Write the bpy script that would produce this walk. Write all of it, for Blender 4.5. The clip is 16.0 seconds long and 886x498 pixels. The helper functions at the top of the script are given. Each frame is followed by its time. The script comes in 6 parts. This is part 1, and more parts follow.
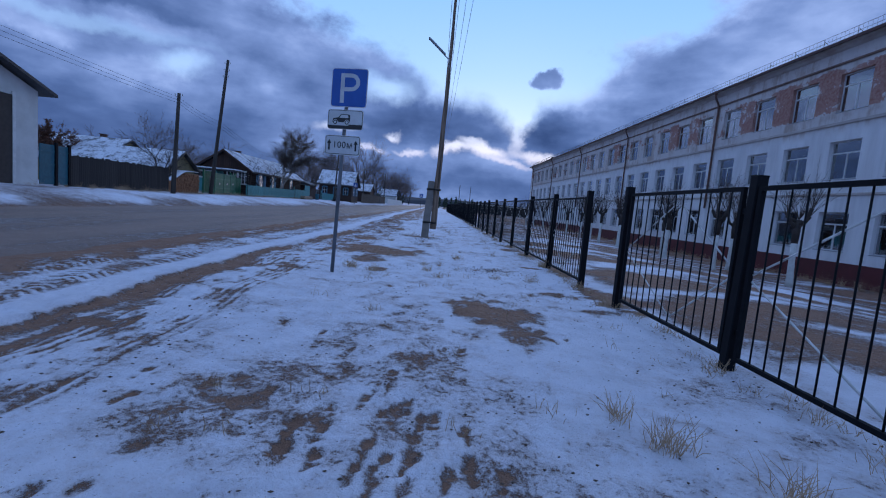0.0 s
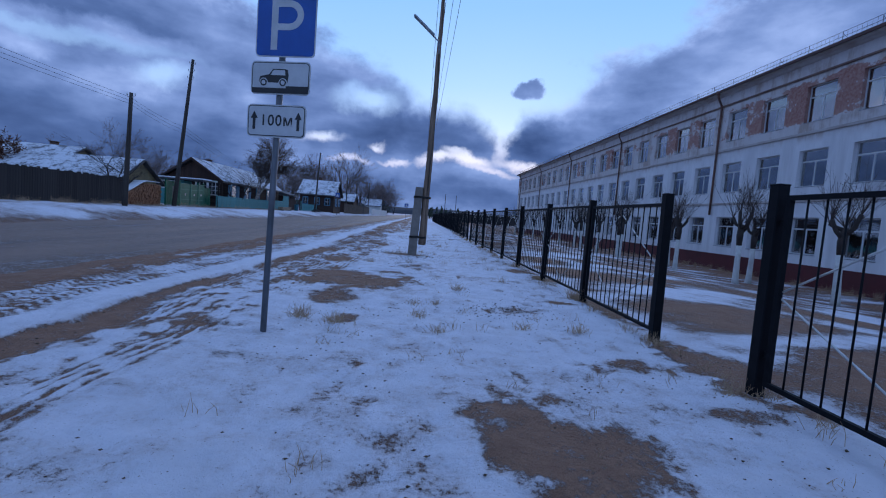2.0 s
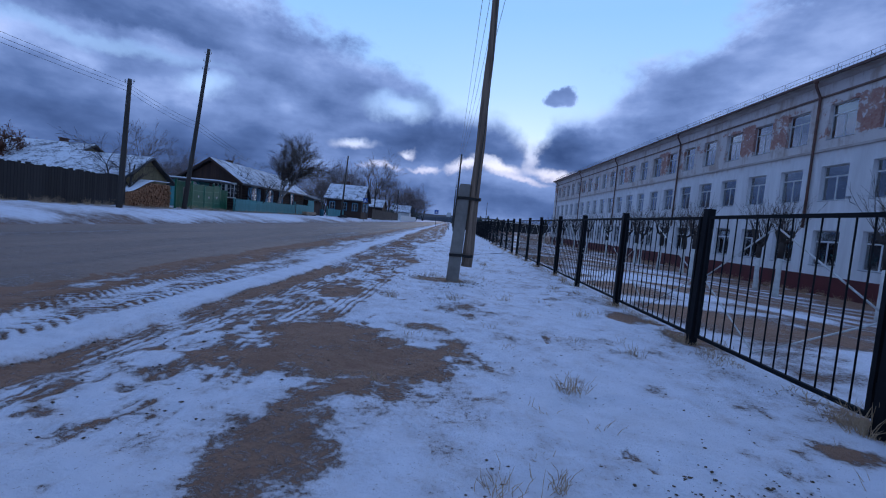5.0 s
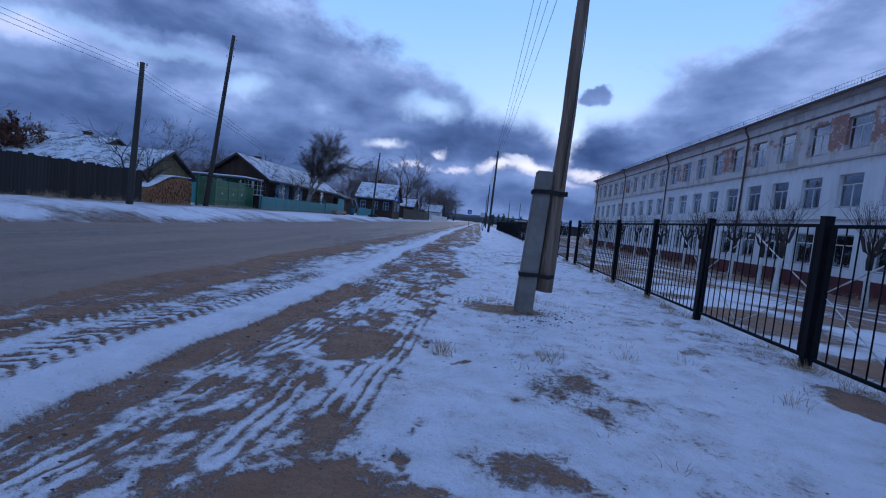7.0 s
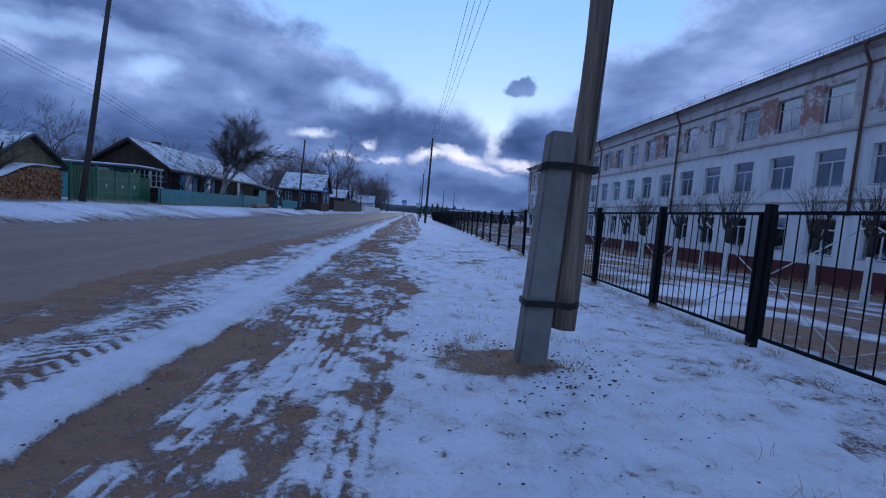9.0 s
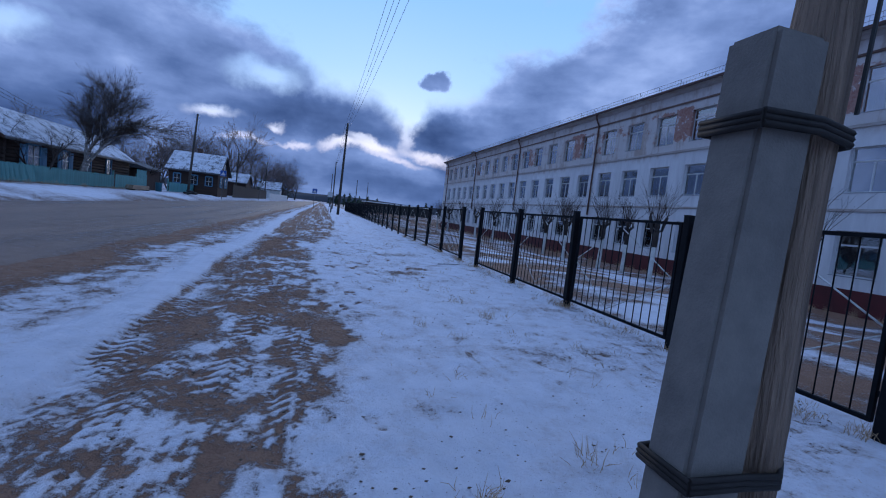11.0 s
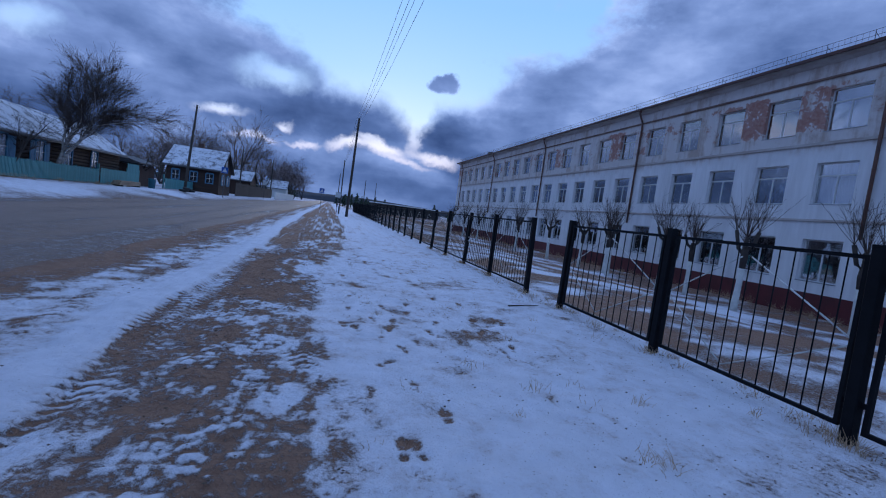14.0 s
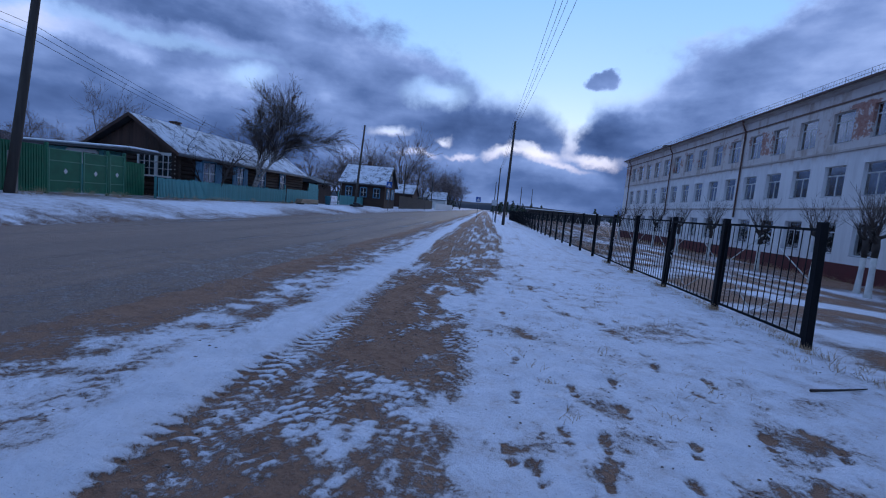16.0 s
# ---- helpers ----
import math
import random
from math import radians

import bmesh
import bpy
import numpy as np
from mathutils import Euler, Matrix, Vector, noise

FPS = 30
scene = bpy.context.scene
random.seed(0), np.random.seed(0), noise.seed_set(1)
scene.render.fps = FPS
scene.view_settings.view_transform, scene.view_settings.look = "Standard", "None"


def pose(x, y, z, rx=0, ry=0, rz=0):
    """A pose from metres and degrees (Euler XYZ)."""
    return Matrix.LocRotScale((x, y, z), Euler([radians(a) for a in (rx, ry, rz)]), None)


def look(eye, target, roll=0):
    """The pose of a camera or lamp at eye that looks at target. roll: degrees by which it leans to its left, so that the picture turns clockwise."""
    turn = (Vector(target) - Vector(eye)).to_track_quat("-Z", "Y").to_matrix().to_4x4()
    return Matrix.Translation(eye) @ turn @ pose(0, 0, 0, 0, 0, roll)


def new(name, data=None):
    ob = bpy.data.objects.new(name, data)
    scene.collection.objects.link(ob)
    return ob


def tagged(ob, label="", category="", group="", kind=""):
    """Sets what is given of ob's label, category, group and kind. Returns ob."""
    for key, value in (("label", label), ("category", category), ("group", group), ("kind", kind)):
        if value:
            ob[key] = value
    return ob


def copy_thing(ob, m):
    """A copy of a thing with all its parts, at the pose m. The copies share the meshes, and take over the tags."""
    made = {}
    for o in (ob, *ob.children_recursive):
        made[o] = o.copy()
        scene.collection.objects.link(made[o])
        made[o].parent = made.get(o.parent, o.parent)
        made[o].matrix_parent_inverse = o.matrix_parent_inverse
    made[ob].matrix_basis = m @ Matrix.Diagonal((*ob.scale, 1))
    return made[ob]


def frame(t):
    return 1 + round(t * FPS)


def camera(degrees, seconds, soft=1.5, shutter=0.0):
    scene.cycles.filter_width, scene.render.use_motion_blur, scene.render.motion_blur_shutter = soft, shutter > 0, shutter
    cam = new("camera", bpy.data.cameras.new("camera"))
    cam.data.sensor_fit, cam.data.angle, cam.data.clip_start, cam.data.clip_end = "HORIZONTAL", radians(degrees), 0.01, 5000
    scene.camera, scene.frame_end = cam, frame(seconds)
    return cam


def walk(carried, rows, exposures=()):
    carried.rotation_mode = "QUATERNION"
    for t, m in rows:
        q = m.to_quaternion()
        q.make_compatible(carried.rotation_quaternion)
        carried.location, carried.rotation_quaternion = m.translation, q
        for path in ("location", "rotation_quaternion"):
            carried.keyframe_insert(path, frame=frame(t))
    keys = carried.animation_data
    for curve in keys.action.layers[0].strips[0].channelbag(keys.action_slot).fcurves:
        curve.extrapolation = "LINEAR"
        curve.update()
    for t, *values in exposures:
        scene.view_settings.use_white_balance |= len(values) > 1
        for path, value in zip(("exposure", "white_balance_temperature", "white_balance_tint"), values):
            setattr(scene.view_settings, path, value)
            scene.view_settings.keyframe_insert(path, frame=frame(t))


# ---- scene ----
cam = camera(90.0, 16.0, soft=1.1)
PATH = [
    (0, (-0.092, 0.175, 1.243), (-0.042, 2.166, 1.051), 5.1),
    (0.5, (-0.134, 0.865, 1.242), (-0.06, 2.853, 1.036), 5.8),
    (1, (-0.167, 1.608, 1.252), (-0.087, 3.598, 1.065), 5.3),
    (1.5, (-0.212, 2.301, 1.265), (-0.098, 4.291, 1.1), 5.3),
    (2, (-0.221, 3.038, 1.28), (-0.11, 5.029, 1.135), 4.4),
    (2.5, (-0.264, 3.743, 1.294), (-0.153, 5.734, 1.137), 4.9),
    (3, (-0.271, 4.477, 1.312), (-0.188, 6.468, 1.15), 4.6),
    (3.5, (-0.304, 5.138, 1.312), (-0.233, 7.13, 1.151), 5.4),
    (4, (-0.349, 5.836, 1.303), (-0.291, 7.829, 1.153), 4.6),
    (6.5, (-1.085, 9.511, 1.286), (-1.227, 11.503, 1.175), 6.8),
    (7, (-1.211, 10.253, 1.291), (-1.362, 12.242, 1.154), 5.8),
    (7.5, (-1.357, 10.97, 1.315), (-1.465, 12.962, 1.168), 5.2),
    (8, (-1.445, 11.657, 1.326), (-1.467, 13.651, 1.166), 4.3),
    (8.5, (-1.54, 12.338, 1.327), (-1.49, 14.332, 1.17), 4.5),
    (9, (-1.613, 13.033, 1.319), (-1.465, 15.022, 1.165), 4.5),
    (9.5, (-1.684, 13.717, 1.328), (-1.428, 15.696, 1.192), 5.4),
    (12, (-1.843, 17.216, 1.438), (-1.2, 19.102, 1.27), 5.8),
    (12.5, (-1.866, 17.955, 1.447), (-1.192, 19.833, 1.317), 5.6),
    (13, (-1.886, 18.721, 1.464), (-1.149, 20.578, 1.364), 7.1),
    (13.5, (-1.902, 19.494, 1.492), (-1.207, 21.366, 1.385), 6.6),
    (14, (-1.931, 20.206, 1.499), (-1.415, 22.132, 1.353), 7.6),
    (14.5, (-1.956, 20.906, 1.506), (-1.637, 22.873, 1.338), 6.4),
    (15, (-1.918, 21.592, 1.504), (-1.762, 23.577, 1.317), 6.5),
    (15.5, (-1.932, 22.347, 1.516), (-1.96, 24.338, 1.334), 4.5),
    (16, (-1.9, 23.088, 1.5), (-2.074, 25.071, 1.306), 5.3),
]
walk(cam, [(t, look(eye, target, roll)) for t, eye, target, roll in PATH])

# ---- world and light ----
world = bpy.data.worlds.new("dusk_sky")
scene.world = world
world.use_nodes = True
wt = world.node_tree
wt.nodes.clear()


def wnode(kind, **values):
    n = wt.nodes.new(kind)
    for key, value in values.items():
        if key == "op":
            n.operation = value
        elif key == "inputs":
            for i, v in value.items():
                if hasattr(v, "is_linked"):
                    wt.links.new(v, n.inputs[i])
                else:
                    n.inputs[i].default_value = v
    return n


def wmath(op, a, b=0.0, c=0.0):
    return wnode("ShaderNodeMath", op=op, inputs={0: a, 1: b, 2: c}).outputs[0]


def wramp(fac, stops):
    n = wnode("ShaderNodeValToRGB", inputs={0: fac})
    n.color_ramp.elements[0].position, n.color_ramp.elements[0].color = stops[0][0], (*stops[0][1], 1)
    n.color_ramp.elements[1].position, n.color_ramp.elements[1].color = stops[-1][0], (*stops[-1][1], 1)
    for pos, col in stops[1:-1]:
        n.color_ramp.elements.new(pos).color = (*col, 1)
    return n.outputs[0]


SKY_STRENGTH = 1.17
sky_dir = wnode("ShaderNodeTexCoord").outputs["Generated"]
sep = wnode("ShaderNodeSeparateXYZ", inputs={0: sky_dir})
dx, dy, dz = sep.outputs
nishita = wnode("ShaderNodeTexSky")
nishita.sky_type = "NISHITA"
nishita.sun_disc = False
nishita.sun_elevation, nishita.sun_rotation = radians(7), radians(8)
nishita.air_density, nishita.dust_density, nishita.ozone_density = 1.0, 0.6, 3.0


def wease(v, lo, hi, a=0.0, b=1.0):
    m = wnode("ShaderNodeMapRange", inputs={0: v, 1: lo, 2: hi, 3: a, 4: b})
    m.interpolation_type = "SMOOTHSTEP"
    return m.outputs[0]


def wnoise(vec, scale, detail, rough, distortion=0.0):
    return wnode("ShaderNodeTexNoise", inputs={"Vector": vec, "Scale": scale, "Detail": detail, "Roughness": rough, "Distortion": distortion})


# billows: the direction is jostled by noise, so that every cloud edge is lumpy
billow = wnoise(sky_dir, 11.0, 7.0, 0.58).outputs[1]
broad = wnoise(sky_dir, 3.2, 4.0, 0.5).outputs[1]
bsep = wnode("ShaderNodeSeparateXYZ", inputs={0: billow})
gsep = wnode("ShaderNodeSeparateXYZ", inputs={0: broad})


def jostled(v, fine, coarse, amount):
    return wmath("ADD", v, wmath("MULTIPLY", wmath("ADD", wmath("SUBTRACT", fine, 0.5), wmath("MULTIPLY", wmath("SUBTRACT", coarse, 0.5), 0.8)), amount))


jx, jz = jostled(dx, bsep.outputs[0], gsep.outputs[0], 0.085), jostled(dz, bsep.outputs[1], gsep.outputs[1], 0.075)


def puff(x0, z0, rx, rz, amount, soft=0.5):
    """A lumpy oval of cloud, gap or tone about a bearing x0 and a height z0."""
    u, v = wmath("DIVIDE", wmath("SUBTRACT", jx, x0), rx), wmath("DIVIDE", wmath("SUBTRACT", jz, z0), rz)
    r = wmath("SQRT", wmath("ADD", wmath("MULTIPLY", u, u), wmath("MULTIPLY", v, v)))
    return wease(r, 1.0 - soft, 1.0 + soft, amount, 0.0)


# the top edge of the cloud banks, as a height for each bearing
curve = wnode("ShaderNodeFloatCurve", inputs={1: wmath("ADD", wmath("MULTIPLY", jx, 0.5), 0.5)})
pts = curve.mapping.curves[0].points
EDGE = [(-0.62, 0.56), (-0.45, 0.47), (-0.35, 0.405), (-0.21, 0.36), (-0.10, 0.30), (-0.04, 0.25), (0.02, 0.238), (0.07, 0.228), (0.12, 0.212), (0.15, 0.192), (0.170, 0.180), (0.19, 0.205), (0.23, 0.245), (0.29, 0.265), (0.34, 0.33), (0.42, 0.41), (0.62, 0.55)]
pts[0].location, pts[-1].location = (0.0, 0.62), (1.0, 0.62)
for bx, bz in EDGE:
    pts.new(bx * 0.5 + 0.5, bz)
curve.mapping.update()
solid = wmath("SUBTRACT", curve.outputs[0], jz)
solid = wmath("ADD", solid, puff(0.203, 0.277, 0.024, 0.016, 0.13, 0.6))
# higher up the banks fray into loose, soft shreds
high_up = wease(dz, 0.21, 0.38)
shreds = wnoise(wnode("ShaderNodeVectorMath", op="MULTIPLY", inputs={0: sky_dir, 1: (1.0, 1.0, 1.5)}).outputs[0], 6.5, 9.0, 0.6).outputs[0]
solid = wmath("MULTIPLY", solid, wmath("SUBTRACT", 1.0, wmath("MULTIPLY", high_up, 0.62)))
solid = wmath("ADD", solid, wmath("MULTIPLY", wmath("MULTIPLY", wmath("SUBTRACT", shreds, 0.5), high_up), 0.24))
cover = wease(solid, -0.014, 0.040)
for gap in (
    (-0.135, 0.235, 0.050, 0.020, 0.85), (-0.477, 0.206, 0.034, 0.018, 0.75), (-0.212, 0.151, 0.036, 0.009, 0.95), (-0.101, 0.147, 0.014, 0.007, 0.9), (0.095, 0.128, 0.050, 0.012, 1.0), (0.02, 0.121, 0.035, 0.008, 0.95),
    (0.215, 0.133, 0.038, 0.009, 0.85), (-0.07, 0.117, 0.025, 0.005, 0.8), (0.06, 0.140, 0.022, 0.006, 0.6), (-0.16, 0.108, 0.03, 0.005, 0.7), (-0.62, 0.245, 0.14, 0.010, 0.5), (0.14, 0.112, 0.05, 0.006, 0.6), (0.168, 0.160, 0.012, 0.022, 0.5),
):
    cover = wmath("MULTIPLY", cover, wmath("SUBTRACT", 1.0, puff(*gap, 0.8)))
flat = wnode("ShaderNodeVectorMath", op="MULTIPLY", inputs={0: sky_dir, 1: (1.0, 1.0, 3.4)}).outputs[0]
overhead = wmath("MULTIPLY", wease(wnoise(flat, 1.7, 8.0, 0.55, 0.2).outputs[0], 0.56, 0.72), wease(dz, 0.48, 0.62))
cover = wmath("MAXIMUM", cover, overhead)
# tone of the clouds: lumps, long streaks, pale rims, heavy dark bases
lumps = wnoise(wnode("ShaderNodeVectorMath", op="MULTIPLY", inputs={0: sky_dir, 1: (1.0, 1.0, 1.9)}).outputs[0], 6.0, 9.0, 0.52, 0.0).outputs[0]
streaks_ = wnoise(wnode("ShaderNodeVectorMath", op="MULTIPLY", inputs={0: sky_dir, 1: (1.0, 1.0, 5.5)}).outputs[0], 2.6, 6.0, 0.5, 0.0).outputs[0]
tone = wmath("ADD", 0.47, wmath("MULTIPLY", wmath("SUBTRACT", lumps, 0.5), 1.10))
tone = wmath("ADD", tone, wmath("MULTIPLY", wmath("SUBTRACT", streaks_, 0.5), 0.55))
tone = wmath("ADD", tone, wease(solid, 0.065, 0.0, 0.0, 0.22))
for mark in (
    (-0.66, 0.085, 0.40, 0.075, -0.20), (0.03, 0.178, 0.16, 0.040, -0.22), (-0.14, 0.19, 0.10, 0.04, -0.12), (0.27, 0.165, 0.11, 0.045, -0.17), (-0.45, 0.36, 0.25, 0.07, -0.06),
    (-0.70, 0.226, 0.13, 0.018, 0.32), (-0.56, 0.262, 0.11, 0.014, 0.25), (-0.53, 0.185, 0.07, 0.022, 0.20), (-0.40, 0.225, 0.09, 0.02, 0.16), (0.30, 0.235, 0.07, 0.022, 0.14), (0.47, 0.33, 0.20, 0.09, 0.16), (-0.25, 0.30, 0.12, 0.025, 0.08),
    (0.10, 0.100, 0.16, 0.014, 0.06), (0.05, 0.04, 0.35, 0.045, -0.10),
):
    tone = wmath("ADD", tone, puff(*mark, 0.7))
cloud_col = wramp(tone, [(0.05, (0.036, 0.072, 0.200)), (0.30, (0.080, 0.143, 0.345)), (0.55, (0.172, 0.268, 0.560)), (0.80, (0.33, 0.46, 0.83)), (1.0, (0.54, 0.62, 0.93))])
clear_col = wramp(dz, [(0.0, (0.40, 0.44, 0.76)), (0.10, (0.52, 0.53, 0.78)), (0.14, (0.56, 0.62, 0.88)), (0.20, (0.42, 0.62, 0.99)), (0.28, (0.33, 0.56, 0.98)), (0.42, (0.24, 0.48, 0.94)), (0.6, (0.26, 0.45, 0.87)), (1.0, (0.215, 0.335, 0.70))])
clear_mix = wnode("ShaderNodeMix", inputs={})
clear_mix.data_type, clear_mix.blend_type = "RGBA", "ADD"
clear_mix.inputs[0].default_value = 0.015
wt.links.new(clear_col, clear_mix.inputs[6])
wt.links.new(nishita.outputs[0], clear_mix.inputs[7])
sky_mix = wnode("ShaderNodeMix", inputs={})
sky_mix.data_type = "RGBA"
wt.links.new(cover, sky_mix.inputs[0])
wt.links.new(clear_mix.outputs[2], sky_mix.inputs[6])
wt.links.new(cloud_col, sky_mix.inputs[7])
back = wnode("ShaderNodeBackground", inputs={0: sky_mix.outputs[2], 1: SKY_STRENGTH})
wt.links.new(back.outputs[0], wnode("ShaderNodeOutputWorld").inputs[0])

sun_data = bpy.data.lights.new("sun", "SUN")
sun_data.energy, sun_data.angle, sun_data.color = 0.5, radians(30), (1.0, 0.93, 0.9)
sun = new("sun", sun_data)
sun.matrix_world = look((0, 0, 40), (-0.138 * 40, -0.983 * 40, 40 - 40 * 0.123))


# ---- materials ----
def shader(name):
    m = bpy.data.materials.new(name)
    m.use_nodes = True
    t = m.node_tree
    return m, t, t.nodes["Principled BSDF"]


def noise_tex(t, scale, detail=4.0, rough=0.55, stretch=(1, 1, 1), coords="Object"):
    c = t.nodes.new("ShaderNodeTexCoord")
    mp = t.nodes.new("ShaderNodeMapping")
    mp.inputs["Scale"].default_value = stretch
    t.links.new(c.outputs[coords], mp.inputs[0])
    n = t.nodes.new("ShaderNodeTexNoise")
    n.inputs["Scale"].default_value, n.inputs["Detail"].default_value, n.inputs["Roughness"].default_value = scale, detail, rough
    t.links.new(mp.outputs[0], n.inputs["Vector"])
    return n.outputs[0]


def ramp(t, fac, stops):
    n = t.nodes.new("ShaderNodeValToRGB")
    n.color_ramp.elements[0].position, n.color_ramp.elements[0].color = stops[0][0], (*stops[0][1], 1)
    n.color_ramp.elements[1].position, n.color_ramp.elements[1].color = stops[-1][0], (*stops[-1][1], 1)
    for pos, col in stops[1:-1]:
        n.color_ramp.elements.new(pos).color = (*col, 1)
    t.links.new(fac, n.inputs[0])
    return n.outputs[0]


def mix_col(t, fac, a, b, blend="MIX"):
    n = t.nodes.new("ShaderNodeMix")
    n.data_type, n.blend_type = "RGBA", blend
    for sock, v in ((n.inputs[0], fac), (n.inputs[6], a), (n.inputs[7], b)):
        if hasattr(v, "is_linked"):
            t.links.new(v, sock)
        else:
            sock.default_value = v if isinstance(v, (int, float)) else (*v, 1)
    return n.outputs[2]


def mth(t, op, a, b=0.0, clamp=False):
    n = t.nodes.new("ShaderNodeMath")
    n.operation, n.use_clamp = op, clamp
    for i, v in enumerate((a, b)):
        if hasattr(v, "is_linked"):
            t.links.new(v, n.inputs[i])
        else:
            n.inputs[i].default_value = v
    return n.outputs[0]


def stepped(t, v, lo, hi):
    n = t.nodes.new("ShaderNodeMapRange")
    n.interpolation_type = "SMOOTHSTEP"
    t.links.new(v, n.inputs[0])
    n.inputs[1].default_value, n.inputs[2].default_value = lo, hi
    return n.outputs[0]


def bump(t, bsdf, height, strength, dist):
    n = t.nodes.new("ShaderNodeBump")
    n.inputs["Strength"].default_value, n.inputs["Distance"].default_value = strength, dist
    t.links.new(height, n.inputs["Height"])
    t.links.new(n.outputs[0], bsdf.inputs["Normal"])


def worn(name, base, dark=None, rough=0.7, metal=0.0, scale=6.0, fine=60.0, stretch=(1, 1, 1), relief=0.15, dist=0.01, vary=0.12):
    """A surface with a base colour, large stains, fine grain, relief and some difference from piece to piece."""
    m, t, b = shader(name)
    dark = dark or tuple(c * 0.62 for c in base)
    big = noise_tex(t, scale, 5, 0.6, stretch)
    small = noise_tex(t, fine, 3, 0.6, stretch)
    col = ramp(t, big, [(0.34, dark), (0.62, base)])
    col = mix_col(t, mth(t, "MULTIPLY", small, 0.35), col, tuple(c * 0.55 for c in base))
    info = t.nodes.new("ShaderNodeObjectInfo")
    tone = mth(t, "ADD", mth(t, "MULTIPLY", info.outputs["Random"], 2 * vary), 1 - vary)
    hsv = t.nodes.new("ShaderNodeHueSaturation")
    t.links.new(tone, hsv.inputs["Value"])
    t.links.new(col, hsv.inputs["Color"])
    t.links.new(hsv.outputs[0], b.inputs["Base Color"])
    b.inputs["Roughness"].default_value, b.inputs["Metallic"].default_value = rough, metal
    bump(t, b, mth(t, "ADD", small, mth(t, "MULTIPLY", big, 1.5)), relief, dist)
    return m


M_BLACK = worn("black_enamel", (0.008, 0.009, 0.012), rough=0.62, scale=9, fine=120, relief=0.08)
for m_ in (M_BLACK,):
    m_.node_tree.nodes["Principled BSDF"].inputs["Specular IOR Level"].default_value = 0.12
M_WHITEWIRE = worn("pale_rod", (0.72, 0.72, 0.70), rough=0.6)
M_SIGNPOLE = worn("grey_painted_steel", (0.13, 0.14, 0.16), rough=0.5, metal=0.3)
M_GALV = worn("galvanised_steel", (0.35, 0.37, 0.4), rough=0.45, metal=0.7)
M_SIGNBLUE = worn("sign_blue", (0.010, 0.095, 0.40), (0.008, 0.080, 0.34), rough=0.4, vary=0.0, relief=0.02)
M_SIGNWHITE = worn("sign_white", (0.56, 0.58, 0.60), (0.46, 0.48, 0.50), rough=0.4, vary=0.0, relief=0.02)
M_SIGNBLACK = worn("sign_black", (0.02, 0.02, 0.022), rough=0.45, vary=0.0, relief=0.02)
M_CONCRETE = worn("concrete", (0.260, 0.232, 0.205), (0.175, 0.155, 0.140), rough=0.9, scale=5, fine=90, relief=0.3)
M_WOODPOLE = worn("weathered_pole_wood", (0.31, 0.215, 0.155), (0.09, 0.060, 0.043), rough=0.85, scale=16, fine=60, stretch=(1, 1, 0.05), relief=1.0, dist=0.03)
M_DARKPOLE = worn("tarred_pole_wood", (0.07, 0.058, 0.05), (0.04, 0.033, 0.03), rough=0.85, scale=5, fine=26, stretch=(1, 1, 0.07), relief=0.5)
M_WIRE = worn("cable_black", (0.02, 0.02, 0.02), rough=0.6, relief=0.0)
M_PLANKDARK = worn("grey_plank", (0.038, 0.033, 0.032), (0.022, 0.02, 0.02), rough=0.9, scale=3, fine=30, stretch=(1, 1, 0.08), relief=0.4, vary=0.25)
M_LOG = worn("dark_log", (0.050, 0.027, 0.019), (0.028, 0.017, 0.013), rough=0.9, scale=3, fine=30, stretch=(0.2, 0.2, 1), relief=0.4, vary=0.2)
M_GABLEWOOD = worn("yellowed_board", (0.30, 0.235, 0.12), (0.19, 0.145, 0.08), rough=0.85, scale=3, fine=24, stretch=(1, 1, 0.08), relief=0.4, vary=0.2)
M_RUSTWOOD = worn("brown_board", (0.062, 0.030, 0.021), (0.036, 0.019, 0.014), rough=0.85, scale=3, fine=24, stretch=(1, 1, 0.08), relief=0.4, vary=0.2)
M_GREEN = worn("green_gate_paint", (0.010, 0.150, 0.075), (0.008, 0.105, 0.052), rough=0.5, scale=2, fine=40, vary=0.06)
M_LIGHTGREEN = worn("pale_green_trim", (0.10, 0.30, 0.20), rough=0.5, vary=0.05)
M_TURQ = worn("turquoise_paint", (0.10, 0.36, 0.36), (0.06, 0.24, 0.25), rough=0.7, scale=3, fine=50, stretch=(1, 1, 0.2), vary=0.12)
M_TEAL = worn("teal_sheet", (0.015, 0.13, 0.17), (0.010, 0.09, 0.125), rough=0.5, vary=0.08)
M_BLUETRIM = worn("blue_shutter_paint", (0.09, 0.26, 0.40), (0.06, 0.18, 0.30), rough=0.7, vary=0.08)
M_WHITEPAINT = worn("white_paint", (0.72, 0.72, 0.70), (0.60, 0.60, 0.58), rough=0.6, vary=0.06)
M_FRAME = worn("aged_window_paint", (0.68, 0.69, 0.70), (0.54, 0.55, 0.56), rough=0.6, vary=0.12)
M_WHITEWALL = worn("whitewashed_wall", (0.74, 0.74, 0.72), (0.60, 0.60, 0.58), rough=0.9, scale=1.2, fine=40, relief=0.2)
M_DOORSHADE = worn("dark_door_and_room_shade", (0.045, 0.035, 0.032), rough=0.7)
M_ROOFDARK = worn("dark_roof_sheet", (0.055, 0.055, 0.06), rough=0.6)
M_ROOFRED = worn("rusty_eave_sheet", (0.10, 0.045, 0.036), (0.05, 0.03, 0.027), rough=0.7, scale=2)
